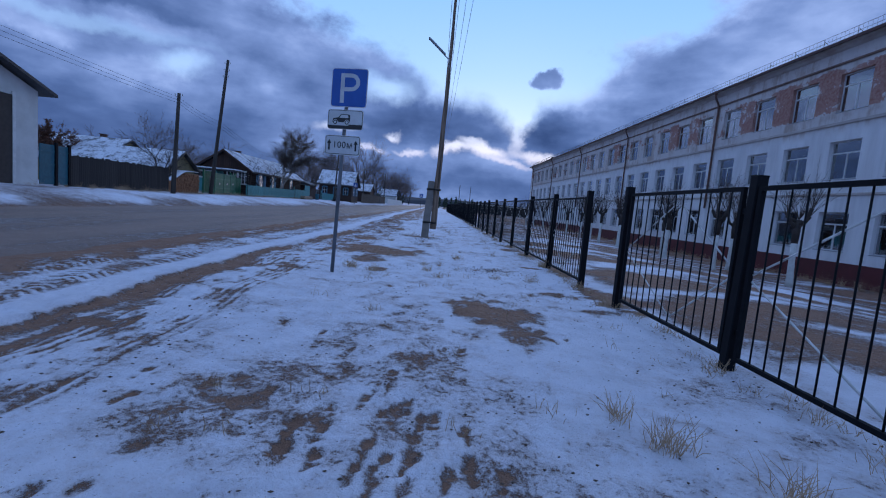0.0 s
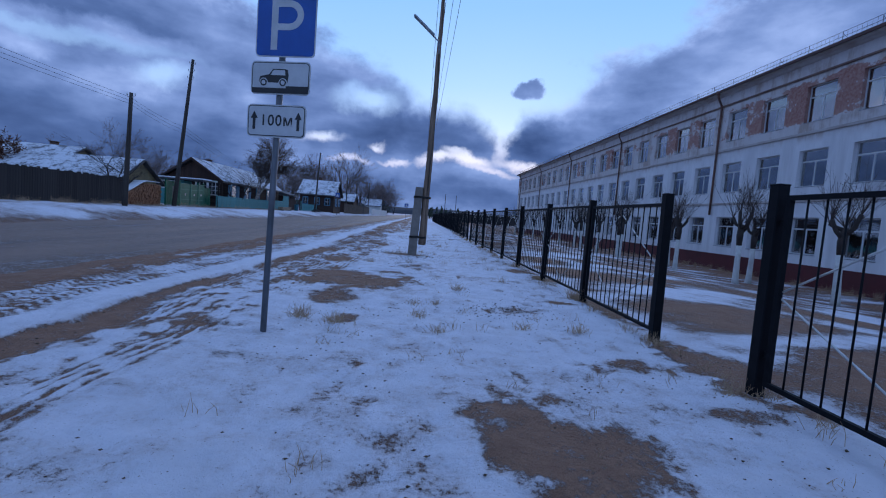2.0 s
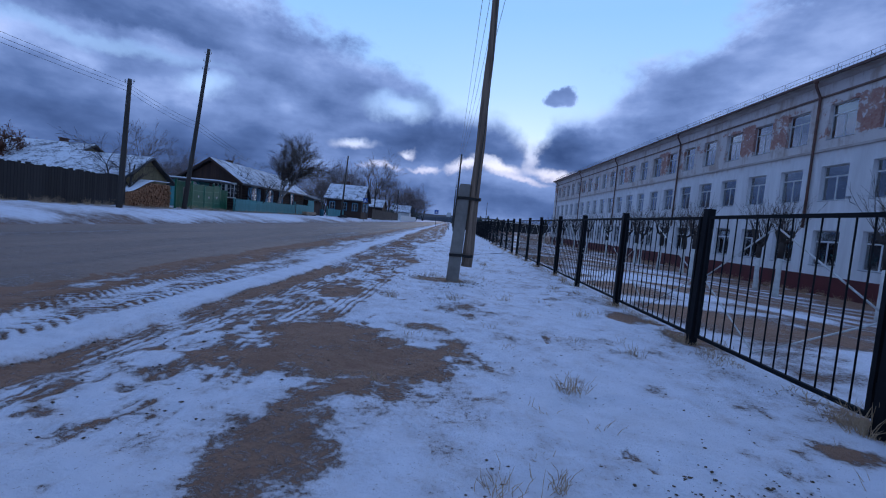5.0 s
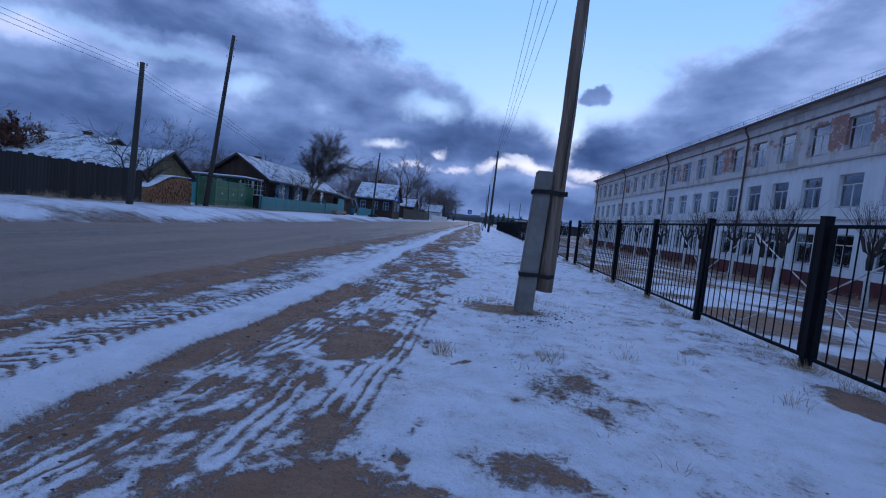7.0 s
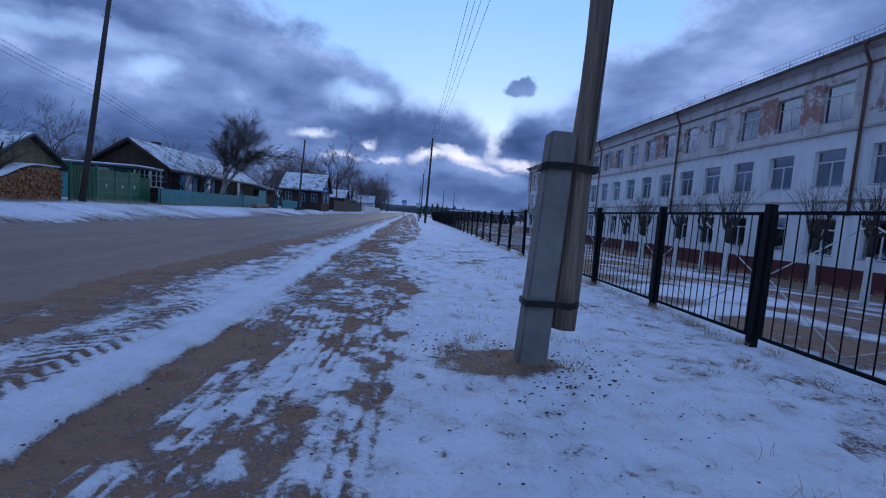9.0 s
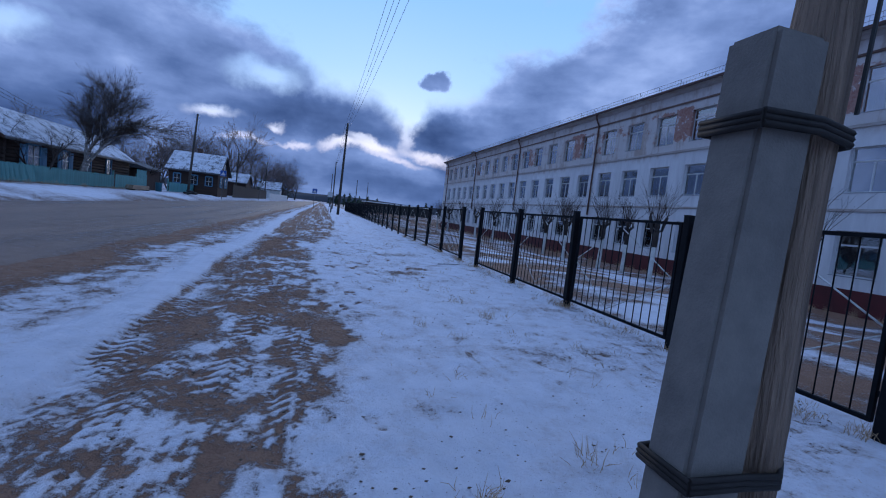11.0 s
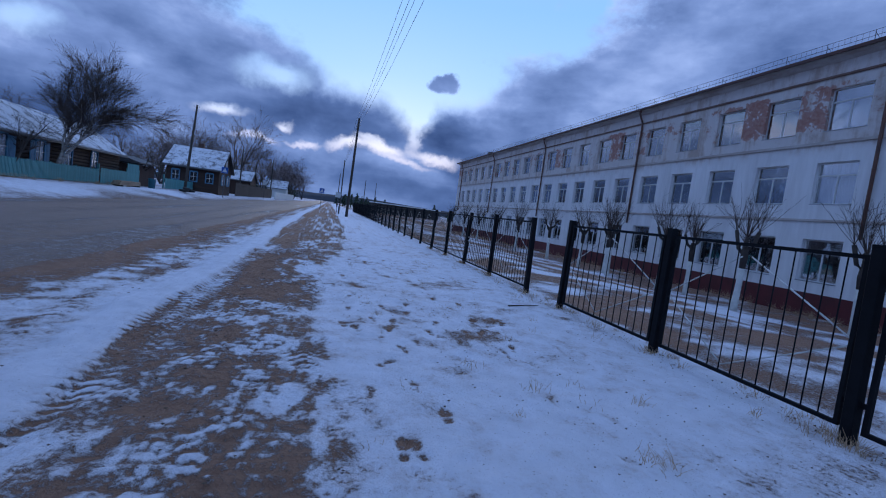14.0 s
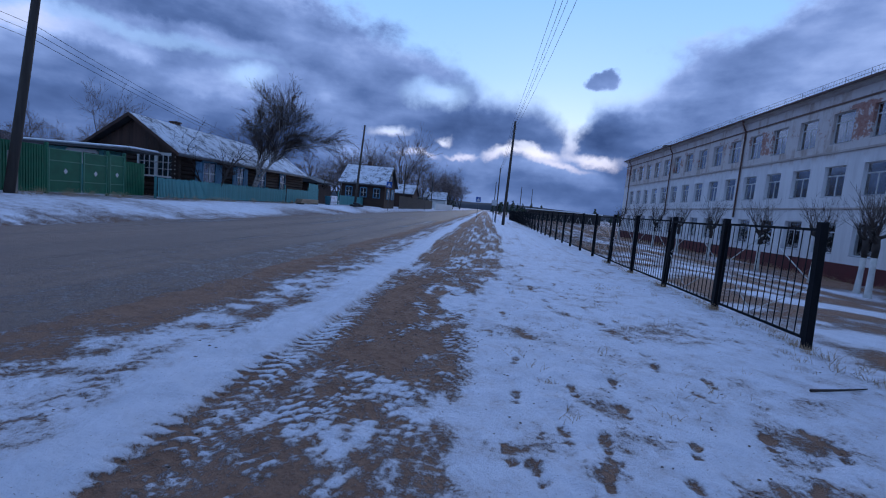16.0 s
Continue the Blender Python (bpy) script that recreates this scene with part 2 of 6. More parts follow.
M_BRICK = worn("red_brick", (0.13, 0.07, 0.052), (0.08, 0.045, 0.035), rough=0.9, scale=3, fine=40)
M_PIPE = worn("rusted_drainpipe", (0.16, 0.072, 0.05), (0.07, 0.045, 0.04), rough=0.7, scale=1.5, fine=30)
M_FIREWOOD = worn("split_firewood", (0.40, 0.19, 0.095), (0.26, 0.12, 0.06), rough=0.85, scale=6, fine=40, vary=0.22)
M_BARKDARK = worn("dark_bark", (0.055, 0.042, 0.036), (0.03, 0.024, 0.022), rough=0.9, scale=5, fine=40, relief=0.5)
M_TWIG = worn("twig_bark", (0.075, 0.052, 0.044), (0.05, 0.035, 0.03), rough=0.9, vary=0.15)
M_REDTWIG = worn("rusty_leaves", (0.20, 0.080, 0.045), (0.12, 0.05, 0.03), rough=0.9, vary=0.2)
# twig bark with the haze of distance put into its paler colour
M_HAZETWIG = worn("hazed_twig_bark", (0.17, 0.125, 0.115), (0.12, 0.09, 0.085), rough=0.9, vary=0.2)
M_BIRCH = worn("birch_bark", (0.42, 0.39, 0.36), (0.10, 0.085, 0.08), rough=0.85, scale=3, fine=18, stretch=(1, 1, 2.5), relief=0.3)
M_LIMEWASH = worn("limewashed_bark", (0.66, 0.66, 0.63), (0.5, 0.5, 0.47), rough=0.9, scale=4, fine=30, relief=0.5)
M_DRYGRASS = worn("dry_grass", (0.58, 0.41, 0.26), (0.40, 0.27, 0.17), rough=0.9, relief=0.0, vary=0.1)
M_RUBBER = worn("black_rubber", (0.02, 0.02, 0.021), rough=0.8)
M_PINE = worn("pine_needles", (0.035, 0.055, 0.035), (0.02, 0.032, 0.022), rough=0.9)
M_CURTAIN = worn("pale_curtain", (0.62, 0.63, 0.64), (0.45, 0.46, 0.47), rough=0.95, scale=1.5, fine=30, stretch=(1, 6, 0.3))
M_INTERIOR = worn("room_wall", (0.50, 0.49, 0.46), rough=0.95, scale=0.7)
M_TWINE = worn("rusty_wire_tie", (0.035, 0.03, 0.028), rough=0.7, metal=0.4)
M_BOARD = worn("fresh_board", (0.42, 0.30, 0.20), rough=0.85, stretch=(1, 0.1, 1))
M_HILL = worn("far_forest", (0.028, 0.035, 0.05), rough=1.0, scale=0.05, fine=0.6)


def snow_material(name, col=(0.80, 0.82, 0.86)):
    m, t, b = shader(name)
    n1, n2 = noise_tex(t, 2.0, 5), noise_tex(t, 45.0, 3)
    t.links.new(ramp(t, n1, [(0.3, tuple(c * 0.86 for c in col)), (0.65, col)]), b.inputs["Base Color"])
    b.inputs["Roughness"].default_value = 0.75
    bump(t, b, mth(t, "ADD", n1, mth(t, "MULTIPLY", n2, 0.4)), 0.4, 0.03)
    return m


M_SNOW = snow_material("snow")


def dusted_roof():
    """Thin snow blown off in streaks down to dark boards."""
    m, t, b = shader("dusted_roof_snow")
    n1, n2, n3 = noise_tex(t, 1.3, 5, 0.6), noise_tex(t, 9.0, 4, 0.65), noise_tex(t, 3.0, 3, 0.5, (1, 4, 1))
    v = mth(t, "ADD", mth(t, "ADD", mth(t, "MULTIPLY", n1, 0.5), mth(t, "MULTIPLY", n2, 0.35)), mth(t, "MULTIPLY", n3, 0.25))
    t.links.new(mix_col(t, stepped(t, v, 0.44, 0.58), (0.10, 0.095, 0.10), (0.62, 0.64, 0.69)), b.inputs["Base Color"])
    b.inputs["Roughness"].default_value = 0.85
    bump(t, b, v, 0.5, 0.03)
    return m


M_DUST = dusted_roof()


def glass_material(name, least, times, rough):
    m, t, b = shader(name)
    out = t.nodes["Material Output"]
    clear = t.nodes.new("ShaderNodeBsdfTransparent")
    clear.inputs[0].default_value = (0.86, 0.88, 0.89, 1)
    gloss = t.nodes.new("ShaderNodeBsdfGlossy")
    gloss.inputs["Roughness"].default_value = rough
    gloss.inputs["Color"].default_value = (0.9, 0.92, 0.95, 1)
    fr = t.nodes.new("ShaderNodeFresnel")
    fr.inputs[0].default_value = 1.55
    wav = noise_tex(t, 1.3, 2)
    bn = t.nodes.new("ShaderNodeBump")
    bn.inputs["Strength"].default_value, bn.inputs["Distance"].default_value = 0.25, 0.02
    t.links.new(wav, bn.inputs["Height"])
    t.links.new(bn.outputs[0], gloss.inputs["Normal"])
    mx = t.nodes.new("ShaderNodeMixShader")
    t.links.new(mth(t, "ADD", mth(t, "MULTIPLY", fr.outputs[0], times), least, True), mx.inputs[0])
    t.links.new(clear.outputs[0], mx.inputs[1])
    t.links.new(gloss.outputs[0], mx.inputs[2])
    t.links.new(mx.outputs[0], out.inputs[0])
    return m


M_GLASS = glass_material("window_glass", 0.2, 2.0, 0.03)
M_OLDGLASS = glass_material("old_cottage_glass", 0.02, 0.6, 0.15)


def ground_material(name, road=False):
    """Sand under thin snow: the 'cover' attribute says how much snow lies, fine noise breaks its edge."""
    m, t, b = shader(name)
    att = t.nodes.new("ShaderNodeAttribute")
    att.attribute_name = "cover"
    lie = att.outputs["Fac"]
    mid, fine, tiny = noise_tex(t, 3.2, 6, 0.62), noise_tex(t, 24.0, 5, 0.68), noise_tex(t, 150.0, 3, 0.6)
    along = noise_tex(t, 1.1, 5, 0.6, (1.0, 0.07, 1.0))
    v = mth(t, "ADD", lie, mth(t, "MULTIPLY", mth(t, "SUBTRACT", fine, 0.5), 1.3))
    v = mth(t, "ADD", v, mth(t, "MULTIPLY", mth(t, "SUBTRACT", mid, 0.5), 0.6))
    v = mth(t, "ADD", v, mth(t, "MULTIPLY", mth(t, "SUBTRACT", tiny, 0.5), 0.9))
    snow = stepped(t, v, 0.34, 0.60)
    if road:
        soil = ramp(t, mid, [(0.3, (0.250, 0.160, 0.118)), (0.7, (0.345, 0.228, 0.172))])
        soil = mix_col(t, stepped(t, along, 0.38, 0.66), mix_col(t, 0.5, soil, (0.15, 0.108, 0.092)), soil)
    else:
        soil = ramp(t, mid, [(0.3, (0.250, 0.125, 0.075)), (0.7, (0.385, 0.205, 0.125))])
    soil = mix_col(t, mth(t, "MULTIPLY", tiny, 0.5), soil, (0.13, 0.074, 0.048))
    white = ramp(t, mid, [(0.25, (0.630, 0.640, 0.700)), (0.7, (0.765, 0.775, 0.850))])
    # thin snow lets the sand show through, and grit lies in it
    thin = stepped(t, mth(t, "ADD", lie, mth(t, "MULTIPLY", mth(t, "SUBTRACT", mth(t, "ADD", mid, fine), 1.0), 0.8)), 0.98, 0.38)
    white = mix_col(t, mth(t, "MULTIPLY", thin, 0.62), white, (0.44, 0.345, 0.315))
    specks = stepped(t, noise_tex(t, 60.0, 2, 0.5), 0.66, 0.74)
    white = mix_col(t, mth(t, "MULTIPLY", specks, 0.65), white, (0.20, 0.15, 0.11))
    t.links.new(mix_col(t, snow, soil, white), b.inputs["Base Color"])
    b.inputs["Roughness"].default_value = 0.6 if road else 0.85
    h = mth(t, "ADD", mth(t, "MULTIPLY", snow, 0.8), mth(t, "ADD", mth(t, "MULTIPLY", fine, 0.9), mth(t, "MULTIPLY", tiny, 0.35)))
    bump(t, b, h, 1.0, 0.035)
    return m


M_GROUND = ground_material("sand_under_snow")
M_ROAD = ground_material("gritted_road", True)


def facade_material():
    """White limewash that flakes off the top storey down to red primer and brick, with rust streaks."""
    m, t, b = shader("flaking_limewash")
    c = t.nodes.new("ShaderNodeTexCoord")
    s = t.nodes.new("ShaderNodeSeparateXYZ")
    t.links.new(c.outputs["Object"], s.inputs[0])
    big, mid, fine = noise_tex(t, 0.23, 4, 0.6), noise_tex(t, 1.1, 6, 0.66), noise_tex(t, 7.0, 5, 0.65)
    streak = noise_tex(t, 1.6, 4, 0.6, (1, 1, 0.12))
    z = s.outputs[2]
    high = mth(t, "MULTIPLY", stepped(t, z, 7.4, 8.4), mth(t, "SUBTRACT", 1.0, stepped(t, z, 10.2, 10.9)))
    v = mth(t, "ADD", mth(t, "MULTIPLY", mid, 0.62), mth(t, "MULTIPLY", big, 0.55))
    v = mth(t, "ADD", v, mth(t, "MULTIPLY", mth(t, "SUBTRACT", fine, 0.5), 0.42))
    v = mth(t, "ADD", v, mth(t, "MULTIPLY", mth(t, "SUBTRACT", high, 1.0), 0.5))
    near = stepped(t, s.outputs[1], 56.0, 22.0)
    pier = None
    for centre, much in ((41.0, 0.125), (37.8, 0.10), (31.4, 0.13), (28.2, 0.11), (25.0, 0.12), (21.8, 0.11), (63.4, 0.08), (53.8, 0.06)):
        g = mth(t, "MULTIPLY", stepped(t, mth(t, "ABSOLUTE", mth(t, "SUBTRACT", s.outputs[1], centre)), 1.5, 0.1), much)
        pier = g if pier is None else mth(t, "ADD", pier, g)
    v = mth(t, "ADD", v, mth(t, "SUBTRACT", mth(t, "MULTIPLY", near, 0.02), 0.03))
    v = mth(t, "ADD", v, mth(t, "MULTIPLY", pier, high))
    under = mth(t, "MULTIPLY", stepped(t, z, 10.55, 10.75), mth(t, "MULTIPLY", stepped(t, mid, 0.52, 0.66), 0.16))
    peel = stepped(t, mth(t, "ADD", v, under), 0.590, 0.640)
    white = ramp(t, streak, [(0.3, (0.58, 0.575, 0.58)), (0.62, (0.73, 0.73, 0.735))])
    rust = mth(t, "MULTIPLY", stepped(t, mth(t, "ADD", mth(t, "MULTIPLY", streak, 0.6), mth(t, "MULTIPLY", mid, 0.4)), 0.46, 0.62), mth(t, "MULTIPLY", stepped(t, z, 6.7, 7.6), 0.9))
    white = mix_col(t, mth(t, "MULTIPLY", stepped(t, z, 7.0, 7.6), 0.55), white, (0.56, 0.485, 0.44))
    white = mix_col(t, rust, white, (0.40, 0.315, 0.265))
    red = ramp(t, fine, [(0.35, (0.30, 0.125, 0.095)), (0.62, (0.42, 0.25, 0.205))])
    t.links.new(mix_col(t, peel, white, red), b.inputs["Base Color"])
    b.inputs["Roughness"].default_value = 0.9
    bump(t, b, mth(t, "SUBTRACT", mth(t, "MULTIPLY", fine, 0.4), peel), 0.4, 0.02)
    return m


M_FACADE = facade_material()
M_PLINTH = worn("oxblood_plinth_paint", (0.105, 0.014, 0.017), (0.07, 0.011, 0.013), rough=0.7, scale=1.0)
M_RUSTBELT = worn("rust_stained_moulding", (0.24, 0.15, 0.115), (0.13, 0.075, 0.058), rough=0.9, scale=1.2, stretch=(1, 0.5, 3))
M_BELT = worn("soiled_string_course", (0.50, 0.46, 0.43), (0.36, 0.29, 0.25), rough=0.9, scale=0.9, stretch=(1, 1, 3))


# ---- mesh helpers ----
def bm_box(bm, lo, hi, bevel=0.0, m=None):
    made = bmesh.ops.create_cube(bm, size=1.0)["verts"]
    lo, hi = Vector(lo), Vector(hi)
    size, mid = hi - lo, (lo + hi) / 2
    for v in made:
        v.co = Vector((v.co.x * size.x, v.co.y * size.y, v.co.z * size.z)) + mid
    if bevel > 0:
        edges = {e for v in made for e in v.link_edges}
        made = bmesh.ops.bevel(bm, geom=list(edges), offset=bevel, segments=1, affect="EDGES")["verts"]
    if m is not None:
        bmesh.ops.transform(bm, matrix=m, verts=list({v for v in made}))
    return made


def bm_tube(bm, points, radii, sides=8, cap=True):
    """A round, tapered tube along a line of points."""
    rings = []
    pts = [Vector(p) for p in points]
    for i, p in enumerate(pts):
        d = (pts[min(i + 1, len(pts) - 1)] - pts[max(i - 1, 0)]).normalized()
        side = d.cross(Vector((0, 0, 1)) if abs(d.z) < 0.9 else Vector((1, 0, 0))).normalized()
        up = side.cross(d)
        r = radii[i] if isinstance(radii, (list, tuple)) else radii
        rings.append([bm.verts.new(p + r * (math.cos(a) * side + math.sin(a) * up)) for a in (2 * math.pi * k / sides for k in range(sides))])
    for a, b in zip(rings, rings[1:]):
        for k in range(sides):
            bm.faces.new((a[k], a[(k + 1) % sides], b[(k + 1) % sides], b[k])).smooth = sides > 5
    if cap:
        bm.faces.new(rings[0][::-1]), bm.faces.new(rings[-1])


def bm_prism(bm, outline, axis, a, b):
    """A flat outline (pairs) drawn out along an axis from a to b."""
    def at(p, w):
        return {"x": (w, p[0], p[1]), "y": (p[0], w, p[1]), "z": (p[0], p[1], w)}[axis]
    lo, hi = [bm.verts.new(at(p, a)) for p in outline], [bm.verts.new(at(p, b)) for p in outline]
    n = len(outline)
    bm.faces.new(lo), bm.faces.new(hi[::-1])
    for k in range(n):
        bm.faces.new((lo[k], hi[k], hi[(k + 1) % n], lo[(k + 1) % n]))


def mesh_of(name, bm, material):
    bmesh.ops.recalc_face_normals(bm, faces=bm.faces)
    me = bpy.data.meshes.new(name)
    bm.to_mesh(me)
    bm.free()
    me.materials.append(material)
    return me


def part(name, bm, material, parent=None, label=""):
    me = mesh_of(name, bm, material) if isinstance(bm, bmesh.types.BMesh) else bm
    ob = new(name, me)
    if parent is not None:
        ob.parent = parent
    return tagged(ob, label)


def box_part(name, lo, hi, material, parent=None, bevel=0.0, label=""):
    bm = bmesh.new()
    bm_box(bm, lo, hi, bevel)
    return part(name, bm, material, parent, label)


def thing(name, label, category, group="", kind="", at=(0, 0, 0), turn=0):
    e = new(name)
    e.empty_display_size = 0.2
    e.matrix_basis = pose(*at, 0, 0, turn)
    return tagged(e, label, category, group, kind)


def piece(name, me, parent, at=(0, 0, 0), turn=0, scale=None):
    ob = new(name, me)
    ob.parent = parent
    ob.matrix_basis = pose(*at, 0, 0, turn) if scale is None else pose(*at, 0, 0, turn) @ Matrix.Diagonal((*scale, 1))
    return ob


# ---- ground ----
def lattice(x, y, seed):
    i, j = np.floor(x).astype(np.int64), np.floor(y).astype(np.int64)
    u, v = x - i, y - j
    u, v = u * u * (3 - 2 * u), v * v * (3 - 2 * v)

    def h(a, b):
        n = (a * 374761393 + b * 668265263 + seed * 974711) & 0xFFFFFFFF
        n = ((n ^ (n >> 13)) * 1274126177) & 0xFFFFFFFF
        return ((n ^ (n >> 16)) & 0xFFFF) / 65535.0
    return (h(i, j) * (1 - u) + h(i + 1, j) * u) * (1 - v) + (h(i, j + 1) * (1 - u) + h(i + 1, j + 1) * u) * v


def fbm(x, y, seed, octaves=4):
    total, amp, norm = 0.0, 1.0, 0.0
    for o in range(octaves):
        total, norm = total + amp * lattice(x * 2 ** o + 17.3 * o, y * 2 ** o - 9.1 * o, seed + o), norm + amp
        amp *= 0.5
    return total / norm


def smooth(v, lo, hi):
    u = np.clip((v - lo) / (hi - lo), 0, 1)
    return u * u * (3 - 2 * u)


def terrain(x, y):
    """The broad lie of the land: the far verge higher than the road, the school yard lower."""
    return 0.52 * smooth(-x, 13.2, 16.5) - 0.95 * smooth(x, 3.4, 19.0)


def ground_z(x, y):
    return float(terrain(np.array([float(x)]), np.array([float(y)]))[0])


def spread(fine_lo, fine_hi, step, lo, hi, grow=1.16):
    inner = list(np.arange(fine_lo, fine_hi + step / 2, step))
    d, left, right = step, [], []
    p = fine_lo
    while p > lo:
        d *= grow
        p -= d
        left.append(p)
    d, p = step, fine_hi
    while p < hi:
        d *= grow
        p += d
        right.append(p)
    return np.array(left[::-1] + inner + right)


def along_walk(y, *knots):
    """A value that glides between (y, value) knots."""
    return np.interp(y, [k[0] for k in knots], [k[1] for k in knots])


NEAR_PATCHES = [  # centre, half sizes, turn, strength
    (0.80, 5.2, 0.48, 0.95, 0.25, 0.95), (-0.9, 3.0, 1.6, 1.6, 0.0, 0.08), (-1.6, 6.2, 1.1, 1.6, 0.0, 0.10), (0.0, 3.5, 0.28, 0.40, 0.2, 0.24), (-1.2, 3.2, 0.55, 0.40, 0.3, 0.14), (-1.45, 2.45, 0.6, 0.35, 0.2, 0.14),
    (1.95, 7.1, 0.35, 0.25, 0.1, 0.8), (2.75, 7.0, 0.55, 1.0, 0.0, 0.9), (2.2, 6.1, 0.35, 0.25, 0.0, 0.6), (-1.45, 11.25, 1.25, 0.75, 0.0, 1.0), (-1.45, 9.6, 0.30, 0.9, 0.0, 0.65),
    (-1.05, 8.35, 0.22, 0.30, 0.0, 0.6), (-1.8, 12.1, 0.65, 0.30, 0.0, 0.8), (-0.75, 12.6, 0.4, 0.25, 0.2, 0.6), (-2.25, 14.4, 0.55, 0.50, 0.0, 0.95),
]
FAR_PATCHES = [
    (-0.2, 13.8, 0.55, 0.40, 0.1, 0.40), (1.1, 9.35, 0.5, 0.35, 0.2, 0.42), (2.45, 14.4, 0.35, 0.5, 0.0, 0.8), (2.75, 13.3, 0.35, 0.7, 0.0, 0.7), (2.15, 10.15, 0.35, 0.22, 0.0, 0.85), (2.8, 9.9, 0.25, 1.0, 0.0, 0.85),
    (-0.85, 16.9, 0.7, 0.40, 0.1, 0.55), (-0.40, 17.1, 0.35, 0.25, 0.0, 0.5), (-1.6, 20.6, 0.25, 0.4, 0.0, 0.7), (0.1, 25.6, 0.5, 0.3, 0.2, 0.35), (0.5, 29.4, 0.7, 0.5, 0.3, 0.30), (0.6, 26.5, 0.5, 0.3, 0.5, 0.40),
    (-2.5, 27.6, 0.55, 1.1, 0.0, 0.40), (-2.25, 30.4, 0.22, 1.3, 0.05, -0.7),
]


PRINTS_START = [(-0.76, 2.47), (-0.6, 2.45), (-0.73, 2.24), (-0.58, 2.2), (-0.34, 2.32), (-0.25, 2.21), (-0.12, 2.22), (-0.1, 2.41), (-0.37, 2.12), (-0.28, 2.01), (-0.12, 2.0), (0.07, 2.11), (0.19, 2.2), (0.33, 2.13), (-0.07, 2.66), (0.01, 2.68), (-0.26, 2.78), (-0.16, 2.84), (0.19, 2.51), (1.35, 4.54), (1.21, 4.47), (-1.43, 1.84), (-1.6, 1.8), (-1.81, 2.7), (-1.93, 3.06), (-2.28, 2.81)]
PRINTS_END = [(-1.4, 21.88), (-1.5, 21.57), (-1.62, 21.9), (-1.71, 21.98), (-1.22, 22.84), (-1.31, 22.84), (-0.9, 23.31), (-1.86, 21.28), (-1.19, 22.18), (-1.61, 25.75), (-1.2, 26.08), (-0.93, 26.06), (-0.63, 26.67), (-1.5, 26.67), (-1.44, 27.61), (-0.68, 30.39), (-0.54, 27.29), (-0.98, 26.96), (-0.29, 26.16), (0.34, 26.44), (0.8, 26.37), (0.76, 26.6), (0.06, 27.88), (-1.45, 25.58), (-0.51, 25.65), (-1.02, 25.63)]


